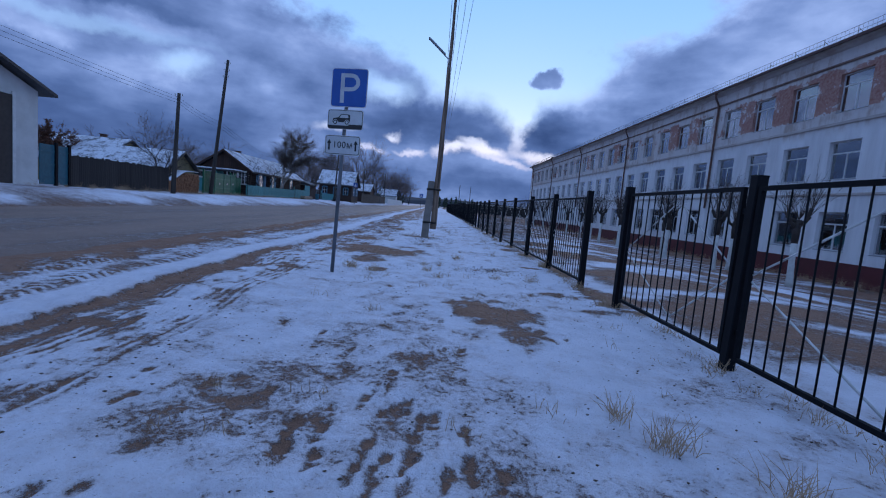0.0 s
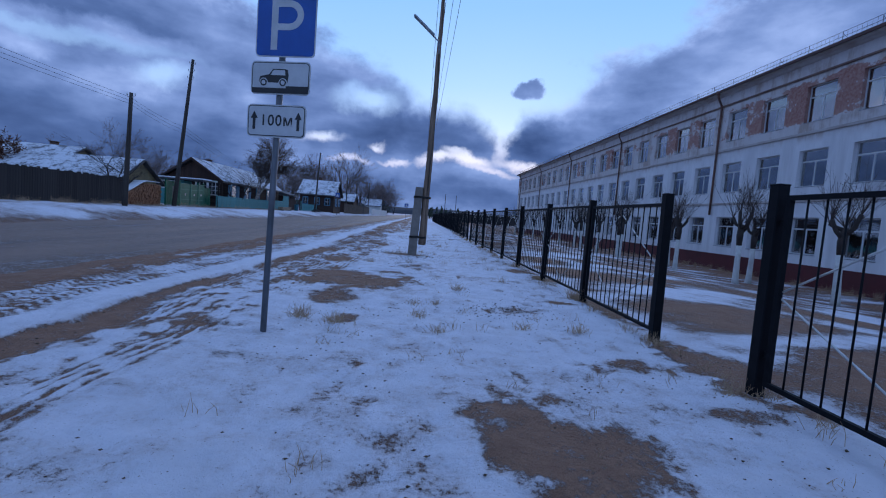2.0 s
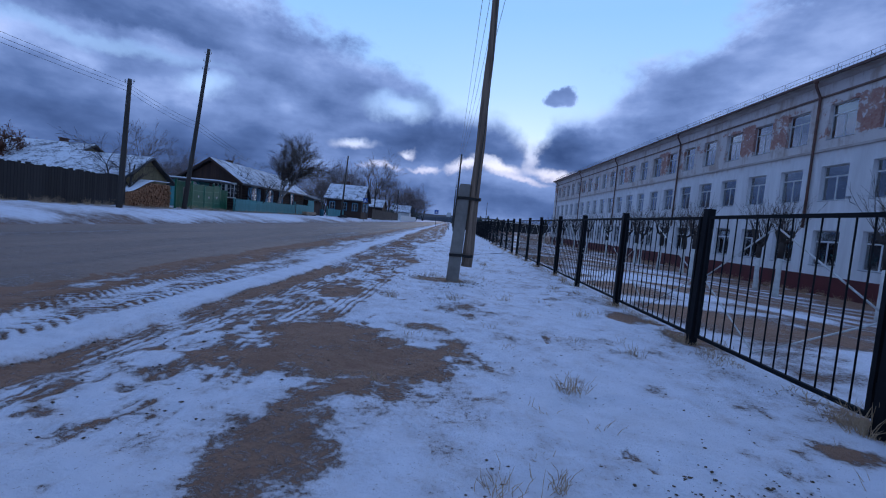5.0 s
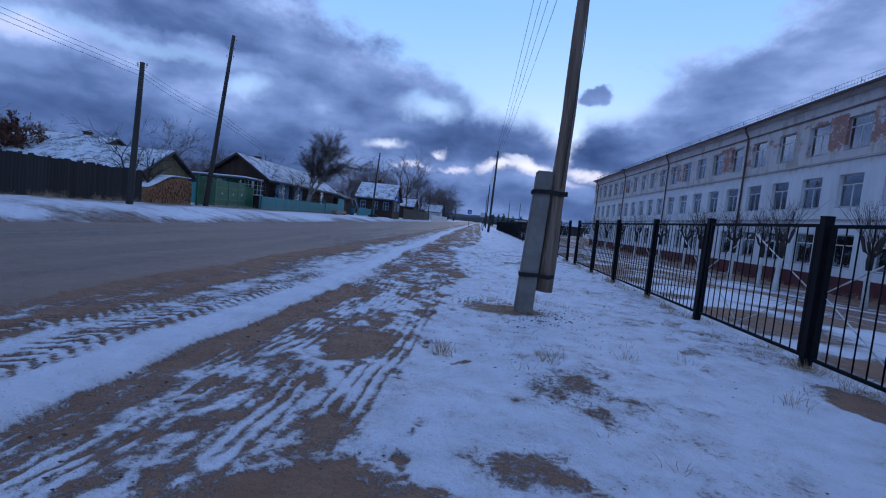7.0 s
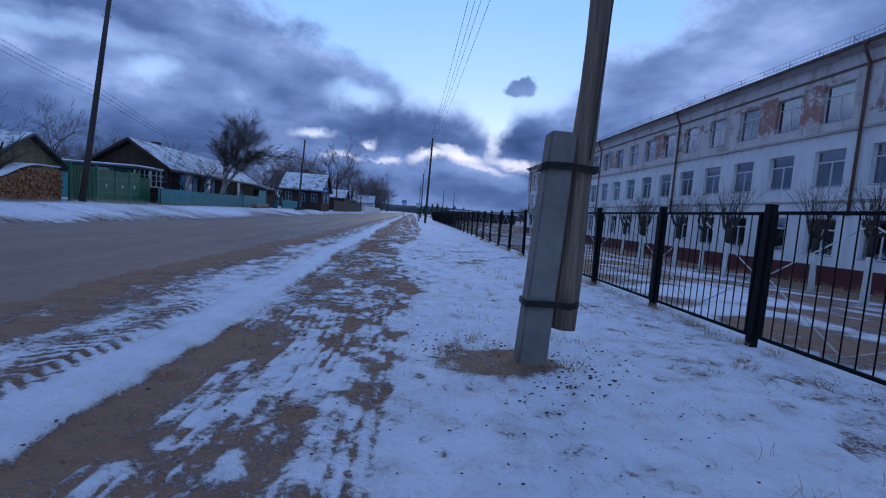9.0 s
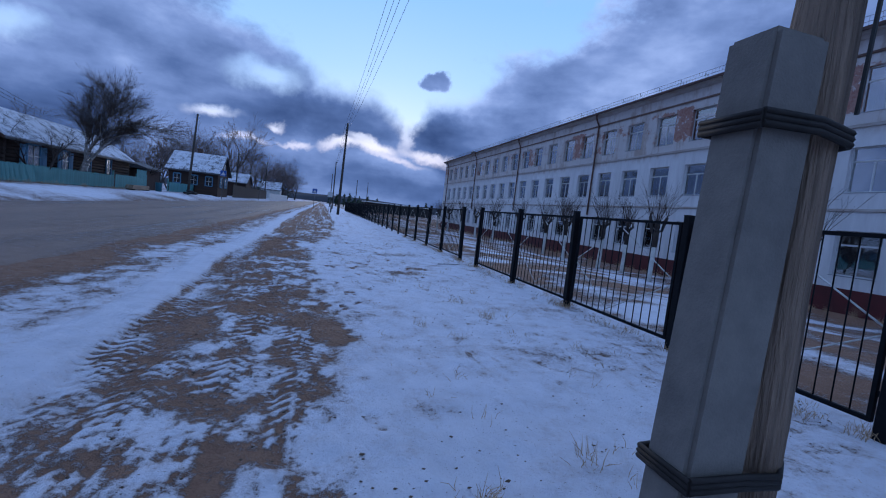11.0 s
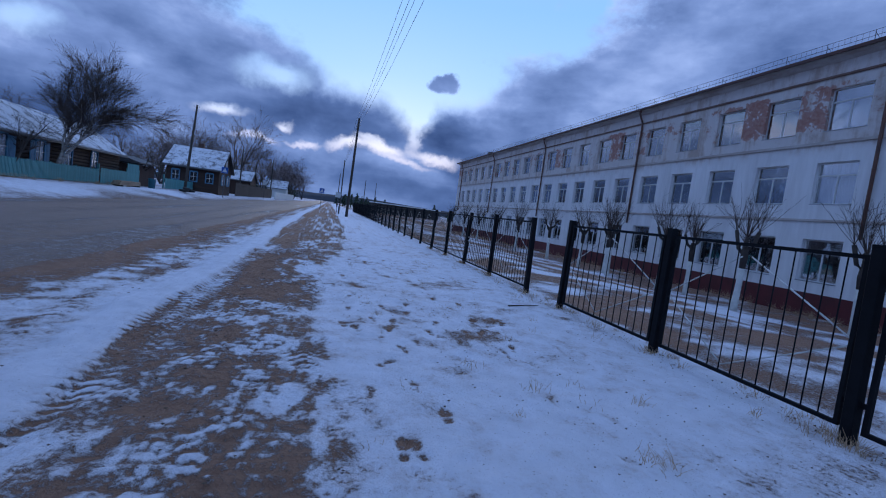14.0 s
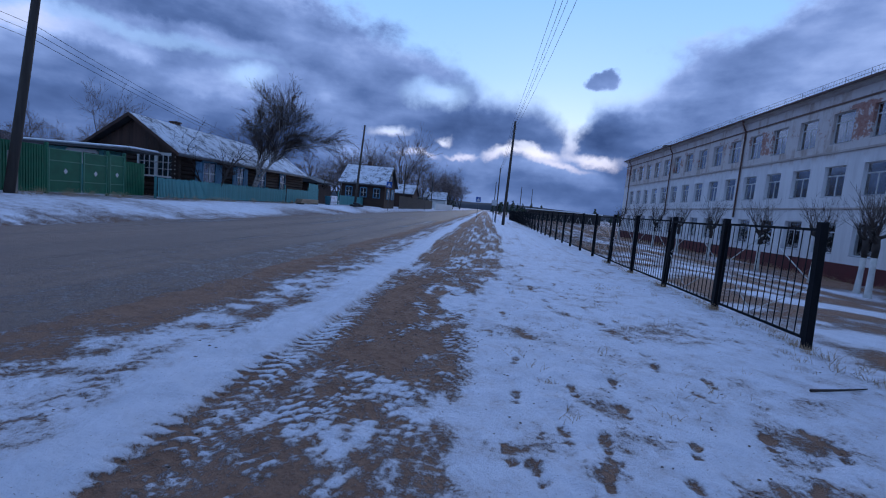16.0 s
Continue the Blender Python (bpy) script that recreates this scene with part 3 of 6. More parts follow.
def build_ground():
    xs = spread(-6.4, 3.4, 0.034, -900, 900)
    ys = spread(1.2, 34.0, 0.036, -600, 1500)
    gx, gy = np.meshgrid(xs, ys)
    x, y = gx.ravel(), gy.ravel()
    rng = np.random.default_rng(5)
    z = terrain(x, y)
    wob = (fbm(x * 0.35, y * 0.35, 3, 3) - 0.5) * 0.9
    cover = 0.87 + (fbm(x * 0.8, y * 0.8, 11, 4) - 0.5) * 0.55 + (fbm(x * 4, y * 4, 21, 3) - 0.5) * 0.45 + (fbm(x * 12, y * 10, 22, 2) - 0.5) * 0.26
    near = smooth(-x, -3.0, -2.2)
    # the shoulder: a bare rut, a strip of clean snow beside it, tyre treads, crumbled soil by the road
    line = along_walk(y, (0, -3.3), (9, -3.65), (13, -3.47), (20, -3.42), (26, -3.65), (34, -3.65), (60, -4.0)) + (fbm(y * 0.5, y * 0 + 4, 31, 3) - 0.5) * 0.22
    d = x - line
    along = fbm(x * 1.6, y * 0.30, 35, 4)
    crumb = fbm(x * 5.0, y * 3.5, 36, 3)
    later = smooth(y, 16, 26)
    rut = smooth(d, -0.06, 0.03) * (1 - smooth(d, 0.25 + 0.15 * later, 0.60 + 0.35 * later))
    cover = cover - rut * (0.16 + (0.66 - 0.20 * later) * smooth(along, 0.42, 0.60)) - 0.5 * rut * (crumb - 0.5)
    z = z - 0.05 * rut + 0.03 * rut * crumb
    clean = smooth(d, -0.58, -0.42) * (1 - smooth(d, -0.10, -0.02))
    cover = cover * (1 - clean) + clean * 1.02
    z = z + 0.03 * clean
    for off, wide, period, seed in ((-0.85, 0.22, 0.15, 32), (-1.40, 0.24, 0.12, 33), (0.18, 0.24, 0.13, 40), (0.62, 0.22, 0.12, 34), (1.02, 0.20, 0.14, 38), (1.5, 0.2, 0.12, 39)):
        u = d - off + (fbm(y * 0.2, y * 0 + seed, seed, 2) - 0.5) * 0.3
        g = np.exp(-(u / wide) ** 4)
        tread = np.sin((y + 0.9 * np.abs(u)) * 2 * np.pi / period) * smooth(np.abs(np.sin(u * 2 * np.pi / 0.17)), 0.1, 0.4)
        seen_ = smooth(fbm(x * 0.4, y * 0.35, seed + 7, 3), 0.36, 0.56) * (0.8 + 0.2 * later if off > 0 else 1.0 - 0.75 * later)
        broken = 0.35 + 1.1 * smooth(fbm(x * 2.5, y * 2.5, seed + 3, 3), 0.35, 0.65)
        lines = np.sin(u * 2 * np.pi / 0.10 + 2.0 * fbm(x * 2, y * 0.5, seed + 5, 2)) * (1 - smooth(y, 17, 20)) if off > 0 else 0.0
        tread = (tread * (smooth(y, 17, 20) if off > 0 else 1.0) + 0.7 * lines) * broken
        cover = cover + g * seen_ * (0.50 * tread - 0.26)
        z = z + 0.012 * g * seen_ * tread - 0.012 * g * seen_
    dusty = smooth(-d, 0.50, 0.9)
    cover = cover - dusty * (0.12 + 0.14 * later) + dusty * 0.8 * (crumb - 0.5) * later + dusty * 0.35 * (fbm(x * 14, y * 10, 53, 2) - 0.5)
    hatch = np.exp(-((d - 0.95 + 0.2 * wob) / 0.62) ** 4) * np.maximum(smooth(fbm(x * 0.5, y * 0.4, 47, 3), 0.40, 0.55) * smooth(y, 18, 22), smooth(y, 23.2, 24.2) * (1 - smooth(y, 26.3, 27.2)))
    block = np.minimum(smooth(np.abs(np.sin(y * np.pi / 0.11)), 0.25, 0.6), smooth(np.abs(np.sin((x + 0.5 * np.floor(y / 0.11) * 0.12) * np.pi / 0.12)), 0.2, 0.5))
    cover = cover + hatch * (0.36 * block - 0.24) * (0.4 + fbm(x * 3, y * 3, 48, 3))
    z = z + 0.012 * hatch * (block - 0.5)
    crumbled = smooth(-d, 1.25, 1.75) * smooth(x, -7.0, -5.9)
    cover = cover - crumbled * (0.80 - 0.62 * later) * smooth(along + 0.5 * (crumb - 0.5), 0.32, 0.54) - 0.22 * crumbled
    z = z + 0.04 * crumbled * (crumb - 0.4)
    # the mixed, driven-over ground between rut and foot path
    reach = along_walk(y, (5, -2.3), (9, -2.0), (15, -1.75), (19, -1.55), (24, -1.6), (26, -2.05), (29, -2.1), (32, -1.6), (44, -0.95), (90, -0.8)) + wob * 0.25
    bare = along_walk(y, (4, -0.05), (8, -0.03), (13, 0.0), (17, 0.10), (19.5, 0.34), (22, 0.30), (24.5, 0.12), (26.5, 0.15), (28, 0.24), (33, 0.25), (60, 0.4))
    mixed = smooth(d, 0.1, 0.5) * (1 - smooth(x - reach, -0.22, 0.16))
    blotch = fbm(x * 2.6, y * 1.1, 51, 4)
    cover = cover - mixed * (bare + (0.16 + bare * 0.5) * smooth(blotch, 0.46, 0.64))
    cover = cover + mixed * (0.95 * (crumb - 0.5) + 0.95 * (fbm(x * 11, y * 7, 52, 2) - 0.5))
    z = z + 0.03 * mixed * (crumb - 0.5) + 0.02 * mixed * (fbm(x * 9, y * 7, 52, 2) - 0.5)
    # scuffs: small trodden blotches where people walked
    trod = smooth(fbm(x * 0.5, y * 0.5, 55, 3), 0.40, 0.60) * smooth(x, -3.2, -2.2) * (1 - smooth(x, 2.0, 2.7))
    blot = smooth(lattice(x * 8.5 + 2.0 * fbm(x * 3, y * 3, 57, 2), y * 5.5, 56), 0.66, 0.86)
    cover = cover - trod * blot * 0.22
    z = z - 0.008 * trod * blot
    # road side grit
    cover = cover - (0.75 - 0.5 * later) * smooth(-x + wob * 0.6, 5.3, 5.9) * smooth(x, -14.6, -13.6)
    for cx, cy, rx, ry, turn, strength in NEAR_PATCHES + FAR_PATCHES:
        c, s = math.cos(turn), math.sin(turn)
        u, v = ((x - cx) * c + (y - cy) * s) / rx, (-(x - cx) * s + (y - cy) * c) / ry
        r = np.sqrt(u * u + v * v) + (fbm(x * 2.2, y * 2.2, 61, 4) - 0.5) * 1.5 + (fbm(x * 8, y * 8, 63, 3) - 0.5) * 0.8
        cover = cover - strength * (1 - smooth(r, 0.35, 1.25)) * (0.7 + 0.6 * fbm(x * 7, y * 7, 62, 2))
    # the yard behind the fence: sand with snow blown into streaks
    yard = smooth(x, 2.9, 3.6)
    streaks = fbm(x * 0.55 + y * 0.25, y * 0.9 - x * 0.35, 71, 5)
    cover = np.where(yard > 0, cover * (1 - yard) + yard * (0.46 + (streaks - 0.5) * 2.6 - 0.30 * smooth(x, 15.5, 18.5) - 0.55 * np.exp(-((y - 6.0) / 1.8) ** 2) * (1 - smooth(x, 5.0, 8.0))), cover)
    # far verge
    verge = smooth(-x, 13.6, 14.6)
    cover = cover * (1 - verge) + verge * (0.72 + (fbm(x * 0.7, y * 0.45, 81, 5) - 0.5) * 1.5 - 0.35 * np.exp(-((x + 18.8) / 0.8) ** 2))
    far = smooth(np.abs(x) + np.abs(y - 20) * 0.25, 60, 110)
    cover = cover * (1 - far) + far * (0.55 + (fbm(x * 0.08, y * 0.08, 91, 4) - 0.5) * 0.8)
    z = z + near * ((fbm(x * 0.9, y * 0.9, 101, 4) - 0.5) * 0.09 + (fbm(x * 6, y * 6, 111, 3) - 0.5) * 0.032 + (fbm(x * 13, y * 13, 112, 2) - 0.5) * 0.016)
    z = z - 0.10 * smooth(-x, 5.9, 6.5) * smooth(x, -14.4, -13.6)
    # footprints: pressed soles, toes along the walk
    nx = len(xs)
    steps = []
    for x0, y0, x1, y1, n in ((-0.6, 2.4, 0.5, 4.6, 12), (-0.4, 2.6, -1.6, 5.0, 8), (-1.5, 28.5, -1.0, 34, 12), (0.9, 6.2, 0.6, 13, 8), (-1.4, 12, -1.6, 19, 12), (-1.0, 30.4, -0.4, 33, 8), (0.4, 24.5, 0.0, 33.5, 16), (-1.3, 23.0, -1.0, 26.0, 8)):
        for k in range(n):
            f = (k + 0.5) / n
            steps.append((x0 + (x1 - x0) * f + (0.1 if k % 2 else -0.1) + rng.normal(0, 0.12), y0 + (y1 - y0) * f + rng.normal(0, 0.15), rng.normal(0, 0.28), rng.uniform(0.45, 0.9)))
    steps += [(px, py, rng.normal(-0.1, 0.2), rng.uniform(0.8, 1.1)) for px, py in PRINTS_START + PRINTS_END]
    for fx, fy, turn, deep in steps:
        i0, i1 = np.searchsorted(xs, (fx - 0.25, fx + 0.25))
        j0, j1 = np.searchsorted(ys, (fy - 0.25, fy + 0.25))
        idx = (np.arange(j0, j1)[:, None] * nx + np.arange(i0, i1)[None, :]).ravel()
        c, s = math.cos(turn), math.sin(turn)
        u, v = (x[idx] - fx) * c + (y[idx] - fy) * s, -(x[idx] - fx) * s + (y[idx] - fy) * c
        k = 0.72 if fy < 5 else 1.0
        fore = 1 - smooth(np.hypot(u / (0.050 * k), (v - 0.055 * k) / (0.095 * k)), 0.75, 1.15)
        heel = 1 - smooth(np.hypot(u / (0.038 * k), (v + 0.10 * k) / (0.048 * k)), 0.75, 1.15)
        press = np.maximum(fore, heel)
        z[idx] -= 0.018 * deep * press
        cover[idx] -= 0.55 * deep * press
    cover = np.where(cover < 0.42, 0.42 - 0.42 * np.tanh((0.42 - cover) / 0.42) * 0.56, cover)
    me = bpy.data.meshes.new("ground")
    ny = len(ys)
    me.vertices.add(nx * ny)
    me.vertices.foreach_set("co", np.column_stack((x, y, z)).astype(np.float32).ravel())
    a = (np.arange(ny - 1)[:, None] * nx + np.arange(nx - 1)[None, :]).ravel()
    quads = np.column_stack((a, a + 1, a + nx + 1, a + nx)).astype(np.int32)
    me.loops.add(quads.size)
    me.loops.foreach_set("vertex_index", quads.ravel())
    me.polygons.add(len(quads))
    me.polygons.foreach_set("loop_start", np.arange(0, quads.size, 4, dtype=np.int32))
    me.update(calc_edges=True)
    me.polygons.foreach_set("use_smooth", np.ones(len(quads), dtype=bool))
    att = me.attributes.new("cover", "FLOAT", "POINT")
    att.data.foreach_set("value", np.clip(cover, -0.3, 1.3).astype(np.float32))
    me.materials.append(M_GROUND)
    return tagged(new("ground", me), "brown sand and dry soil under patchy trodden snow", "ground", kind="structure")


ground = build_ground()


def build_road():
    xs = np.concatenate((np.arange(-14.8, -13.0, 0.12), np.arange(-13.0, -7.4, 0.28), np.arange(-7.4, -5.2, 0.05)))
    ys = np.concatenate((np.arange(-80, -6, 2.0), np.arange(-6, 45, 0.16), np.arange(45, 130, 1.0), np.arange(130, 900, 12.0)))
    gx, gy = np.meshgrid(xs, ys)
    x, y = gx.ravel(), gy.ravel()
    edge = (fbm(x * 0 + 3, y * 0.5, 7, 4) - 0.5) * 0.8
    z = 0.035 - 0.16 * smooth(x + edge, -6.25, -5.35) - 0.16 * smooth(-(x + edge), 13.5, 14.5) - 0.0025 * (x + 10) ** 2 * 0.3
    z = z + (fbm(x * 2, y * 1.2, 13, 3) - 0.5) * 0.025 + 0.012 * (fbm(x * 0.8, y * 0.1, 15, 3) - 0.5)
    cover = 0.09 + (fbm(x * 1.6, y * 0.10, 17, 4) - 0.45) * 1.0 + 0.22 * smooth(x, -8.0, -6.2) * (fbm(x * 3, y * 0.6, 19, 3) - 0.3)
    nx, ny = len(xs), len(ys)
    a = (np.arange(ny - 1)[:, None] * nx + np.arange(nx - 1)[None, :]).ravel()
    me = bpy.data.meshes.new("road")
    me.from_pydata(np.column_stack((x, y, z)).tolist(), [], np.column_stack((a, a + 1, a + nx + 1, a + nx)).tolist())
    me.polygons.foreach_set("use_smooth", np.ones(len(me.polygons), dtype=bool))
    me.attributes.new("cover", "FLOAT", "POINT").data.foreach_set("value", cover.astype(np.float32))
    me.materials.append(M_ROAD)
    return tagged(new("road", me), "grey brown sanded road with packed icy streaks", "road", kind="structure")


road = build_road()

# ---- the school ----
FX, F_START, F_END = 20.95, 1.4, 101.0
WIN_W, ROWS_Z = 1.82, ((0.72, 2.76), (4.50, 6.52), (8.08, 10.10))
WIN_Y = [36.2 + 3.2 * k for k in range(-10, 20)]
school = thing("school_building", "long white three-storey school with flaking red-brown paint", "building")


def holed_wall(name, parent, material):
    bm = bmesh.new()
    edges_y = sorted([F_START, F_END] + [c + s * WIN_W / 2 for c in WIN_Y for s in (-1, 1)])
    edges_z = sorted([-1.2, 11.4] + [v for r in ROWS_Z for v in r])
    back = FX + 0.38
    for x in (FX, back):
        for i in range(len(edges_y) - 1):
            for j in range(len(edges_z) - 1):
                if i % 2 == 1 and j % 2 == 1:
                    continue
                y0, y1, z0, z1 = edges_y[i], edges_y[i + 1], edges_z[j], edges_z[j + 1]
                bm.faces.new([bm.verts.new(p) for p in ((x, y0, z0), (x, y1, z0), (x, y1, z1), (x, y0, z1))])
    for c in WIN_Y:
        for z0, z1 in ROWS_Z:
            y0, y1 = c - WIN_W / 2, c + WIN_W / 2
            ring = ((y0, z0), (y1, z0), (y1, z1), (y0, z1))
            for k in range(4):
                (a, b), (d, e) = ring[k], ring[(k + 1) % 4]
                bm.faces.new([bm.verts.new(p) for p in ((FX, a, b), (FX, d, e), (back, d, e), (back, a, b))])
    bmesh.ops.remove_doubles(bm, verts=bm.verts, dist=0.0005)
    return part(name, bm, material, parent, "white limewash flaking off down to red primer")


holed_wall("street_wall", school, M_FACADE)
for nm, lo, hi in (("end_wall", (FX + 0.01, F_END - 0.3, -1.2), (34, F_END, 11.4)), ("end_wall", (FX + 0.01, F_START, -1.2), (34, F_START + 0.3, 11.4)), ("back_wall", (33.7, F_START, -1.2), (34, F_END, 11.4))):
    box_part(nm, lo, hi, M_FACADE, school)
box_part("inner_wall", (22.9, F_START + 0.4, -1.0), (23.0, F_END - 0.4, 11.3), M_INTERIOR, school)
for z in (0.0, 3.6, 7.2, 10.9):
    box_part("floor_slab", (FX + 0.39, F_START + 0.4, z - 0.2), (22.9, F_END - 0.4, z), M_INTERIOR, school)
box_part("plinth", (FX - 0.07, F_START, -1.25), (FX - 0.002, F_END + 0.05, 0.16), M_PLINTH, school, 0.01, "dark red painted plinth")
for z, h, d in ((3.62, 0.13, 0.07), (7.38, 0.16, 0.08), (10.62, 0.12, 0.08)):
    box_part("string_course", (FX - d, F_START, z), (FX - 0.002, F_END, z + h), M_RUSTBELT if z > 10 else M_BELT, school, 0.015)
bm = bmesh.new()
bm_prism(bm, [(FX + 0.3, 11.38), (FX - 0.05, 11.38), (FX - 0.14, 11.46), (FX - 0.18, 11.52), (FX - 0.42, 11.56), (FX - 0.42, 11.66), (FX + 0.3, 11.66)], "y", F_START - 0.2, F_END + 0.4)
part("cornice", bm, M_BELT, school, "soiled plaster cornice")
bm = bmesh.new()
bm_prism(bm, [(FX - 0.56, 11.58), (FX - 0.56, 11.74), (27.4, 13.1), (34.5, 11.74), (34.5, 11.58), (27.4, 12.94)], "y", F_START - 0.3, F_END + 0.45)
part("roof", bm, M_ROOFRED, school, "rusty sheet metal roof")
for y in (88.5,):
    box_part("roof_vent", (FX + 1.0, y, 11.8), (FX + 1.7, y + 1.0, 12.75), M_ROOFDARK, school, 0.02)

frame_bm = bmesh.new()
hw, hh, bar_w = WIN_W / 2, 1.015, 0.06
loops = []
for x in (0.0, 0.07):
    for inset in (0.0, bar_w):
        loops.append([frame_bm.verts.new((x, sy * (hw - inset), sz * (hh - inset))) for sy, sz in ((-1, -1), (1, -1), (1, 1), (-1, 1))])
for a, b in ((0, 1), (2, 3), (0, 2), (1, 3)):
    for k in range(4):
        frame_bm.faces.new((loops[a][k], loops[a][(k + 1) % 4], loops[b][(k + 1) % 4], loops[b][k]))
frame_me = mesh_of("window", frame_bm, M_FRAME)
bm = bmesh.new()
bm_box(bm, (0.002, -hw + bar_w, 0.34), (0.068, hw - bar_w, 0.42), 0.008)
transom_me = mesh_of("transom", bm, M_FRAME)
bm = bmesh.new()
bm_box(bm, (0.002, -0.04, -hh + bar_w), (0.068, 0.04, 0.34), 0.008)
mullion_me = mesh_of("mullion", bm, M_FRAME)
pane_bm = bmesh.new()
bm_box(pane_bm, (0.028, -hw + 0.05, -hh + 0.05), (0.034, hw - 0.05, hh - 0.05))
pane_me = mesh_of("pane", pane_bm, M_GLASS)
sill_bm = bmesh.new()
bm_box(sill_bm, (-0.22, -hw - 0.03, -hh - 0.035), (-0.0, hw + 0.03, -hh - 0.004), 0.006)
sill_me = mesh_of("window_sill", sill_bm, M_GALV)
curtain_bm = bmesh.new()
for k in range(24):
    a, b = -hw + k * WIN_W / 24, -hw + (k + 1) * WIN_W / 24
    xa, xb = 0.30 + 0.03 * math.sin(k * 1.9), 0.30 + 0.03 * math.sin((k + 1) * 1.9)
    curtain_bm.faces.new([curtain_bm.verts.new(p) for p in ((xa, a, -hh), (xb, b, -hh), (xb, b, hh), (xa, a, hh))])
curtain_me = mesh_of("curtain", curtain_bm, M_CURTAIN)
rnd = random.Random(4)
for c in WIN_Y:
    for r, (z0, z1) in enumerate(ROWS_Z):
        w = piece("window", frame_me, school, (FX + 0.20, c, (z0 + z1) / 2))
        piece("pane", pane_me, w).visible_shadow = False
        piece("window_sill", sill_me, w)
        piece("transom", transom_me, w)
        piece("mullion", mullion_me, w)
        if rnd.random() < (0.15, 0.38, 0.38)[r]:
            s = rnd.choice((1.0, 1.0, 0.5, 0.62))
            piece("curtain", curtain_me, w, (0.02, rnd.choice((-1, 1)) * hw * (1 - s), 0), 0, (1, s, 1))
for y in (18.6, 34.6, 50.6, 66.6, 82.6, 98.6):
    bm = bmesh.new()
    bm_tube(bm, [(FX - 0.47, y, 11.66), (FX - 0.47, y, 11.35), (FX - 0.40, y, 11.2), (FX - 0.16, y, 10.75), (FX - 0.12, y, 10.5), (FX - 0.12, y, 7.0), (FX - 0.12, y, 2.9)], 0.075, 8)
    bm_tube(bm, [(FX - 0.47, y, 11.72), (FX - 0.47, y, 11.45)], [0.17, 0.08], 8)
    for z in (10.0, 8.2, 6.0, 4.2):
        bm_tube(bm, [(FX - 0.12, y, z), (FX - 0.12, y, z + 0.05)], 0.09, 8)
    part("drainpipe", bm, M_PIPE, school, "rusty brown drainpipe with a funnel head")
railing = thing("roof_railing", "thin dark steel snow railing along the roof edge", "railing")
for z in (12.05, 12.30):
    bm = bmesh.new()
    bm_tube(bm, [(FX - 0.25, F_START, z), (FX - 0.25, F_END, z)], 0.011, 5)
    part("rail", bm, M_ROOFDARK, railing)
bm = bmesh.new()
bm_tube(bm, [(FX - 0.25, 0, 11.68), (FX - 0.25, 0, 12.31)], 0.014, 5)
bm_tube(bm, [(FX - 0.25, 0, 12.2), (FX + 0.25, 0, 11.86)], 0.010, 5)
post_me = mesh_of("post", bm, M_ROOFDARK)
bars = [((FX - 0.25, F_START + 0.1 + k * 0.25, 11.76), (FX - 0.25, F_START + 0.1 + k * 0.25, 12.3), 0.006, 0.006) for k in range(392) if k % 8]
for k in range(50):
    piece("post", post_me, railing, (0, F_START + 0.1 + k * 2.0, 0))
flood = thing("wall_floodlight", "small grey floodlight on a bracket at the school wall", "lamp", at=(FX - 0.4, 31.4, 4.3))
bm = bmesh.new()
bm_tube(bm, [(0.4, 0, -0.1), (0.1, 0, 0.0), (0, 0, 0.2)], 0.02, 6)
part("bracket", bm, M_GALV, flood)
box_part("lamp_head", (-0.12, -0.1, 0.18), (0.06, 0.1, 0.3), M_GALV, flood, 0.02)

# ---- the fence ----
FENCE_X, PANEL = 2.66, 2.47
HALF = PANEL / 2 - 0.112
post_bm = bmesh.new()
bm_box(post_bm, (-0.05, -0.05, -0.25), (0.05, 0.05, 1.74), 0.008)
bm_box(post_bm, (-0.0515, -0.0515, 1.735), (0.0515, 0.0515, 1.75), 0.004)
fence_post_me = mesh_of("fence_post", post_bm, M_BLACK)
bm = bmesh.new()
loops = []
for x in (-0.02, 0.02):
    for inset in (0.0, 0.038):
        loops.append([bm.verts.new((x, sy * (HALF + 0.02 - inset), z)) for sy, z in ((-1, 0.12 + inset), (1, 0.12 + inset), (1, 1.66 - inset), (-1, 1.66 - inset))])
for a, b in ((0, 1), (2, 3), (0, 2), (1, 3)):
    for k in range(4):
        bm.faces.new((loops[a][k], loops[a][(k + 1) % 4], loops[b][(k + 1) % 4], loops[b][k]))
for sy in (-1, 1):
    for z in (0.34, 1.42):
        lo, hi = sorted((sy * (HALF + 0.018), sy * (PANEL / 2 - 0.045)))
        bm_box(bm, (-0.006, lo, z), (0.006, hi, z + 0.05))
panel_me = mesh_of("panel_frame", bm, M_BLACK)
bm = bmesh.new()
bm_tube(bm, [(0, 0, 0.15), (0, 0, 1.63)], 0.0075, 6)
bar_me = mesh_of("bar", bm, M_BLACK)
rod_mes = []
for (ya, za), (yb, zb) in (((HALF - 0.02, 0.92), (0.12, 1.50)), ((0.02, 1.52), (-HALF + 0.02, 0.90)), ((HALF - 0.02, 0.84), (0.15, 0.22)), ((0.15, 0.22), (-HALF + 0.02, 0.84))):
    bm = bmesh.new()
    bm_tube(bm, [(0.016, ya, za), (0.016, yb, zb)], 0.0085, 6)
    rod_mes.append(mesh_of("cross_rod", bm, M_WHITEWIRE))
posts_low = [6.5 - PANEL * k for k in range(7)]
posts_mid = [8.1, 10.45, 12.98, 15.57, 18.12, 20.38, 22.9, 25.33, 27.95]
posts_far = [29.5 + PANEL * k for k in range(33)]
rnd = random.Random(9)
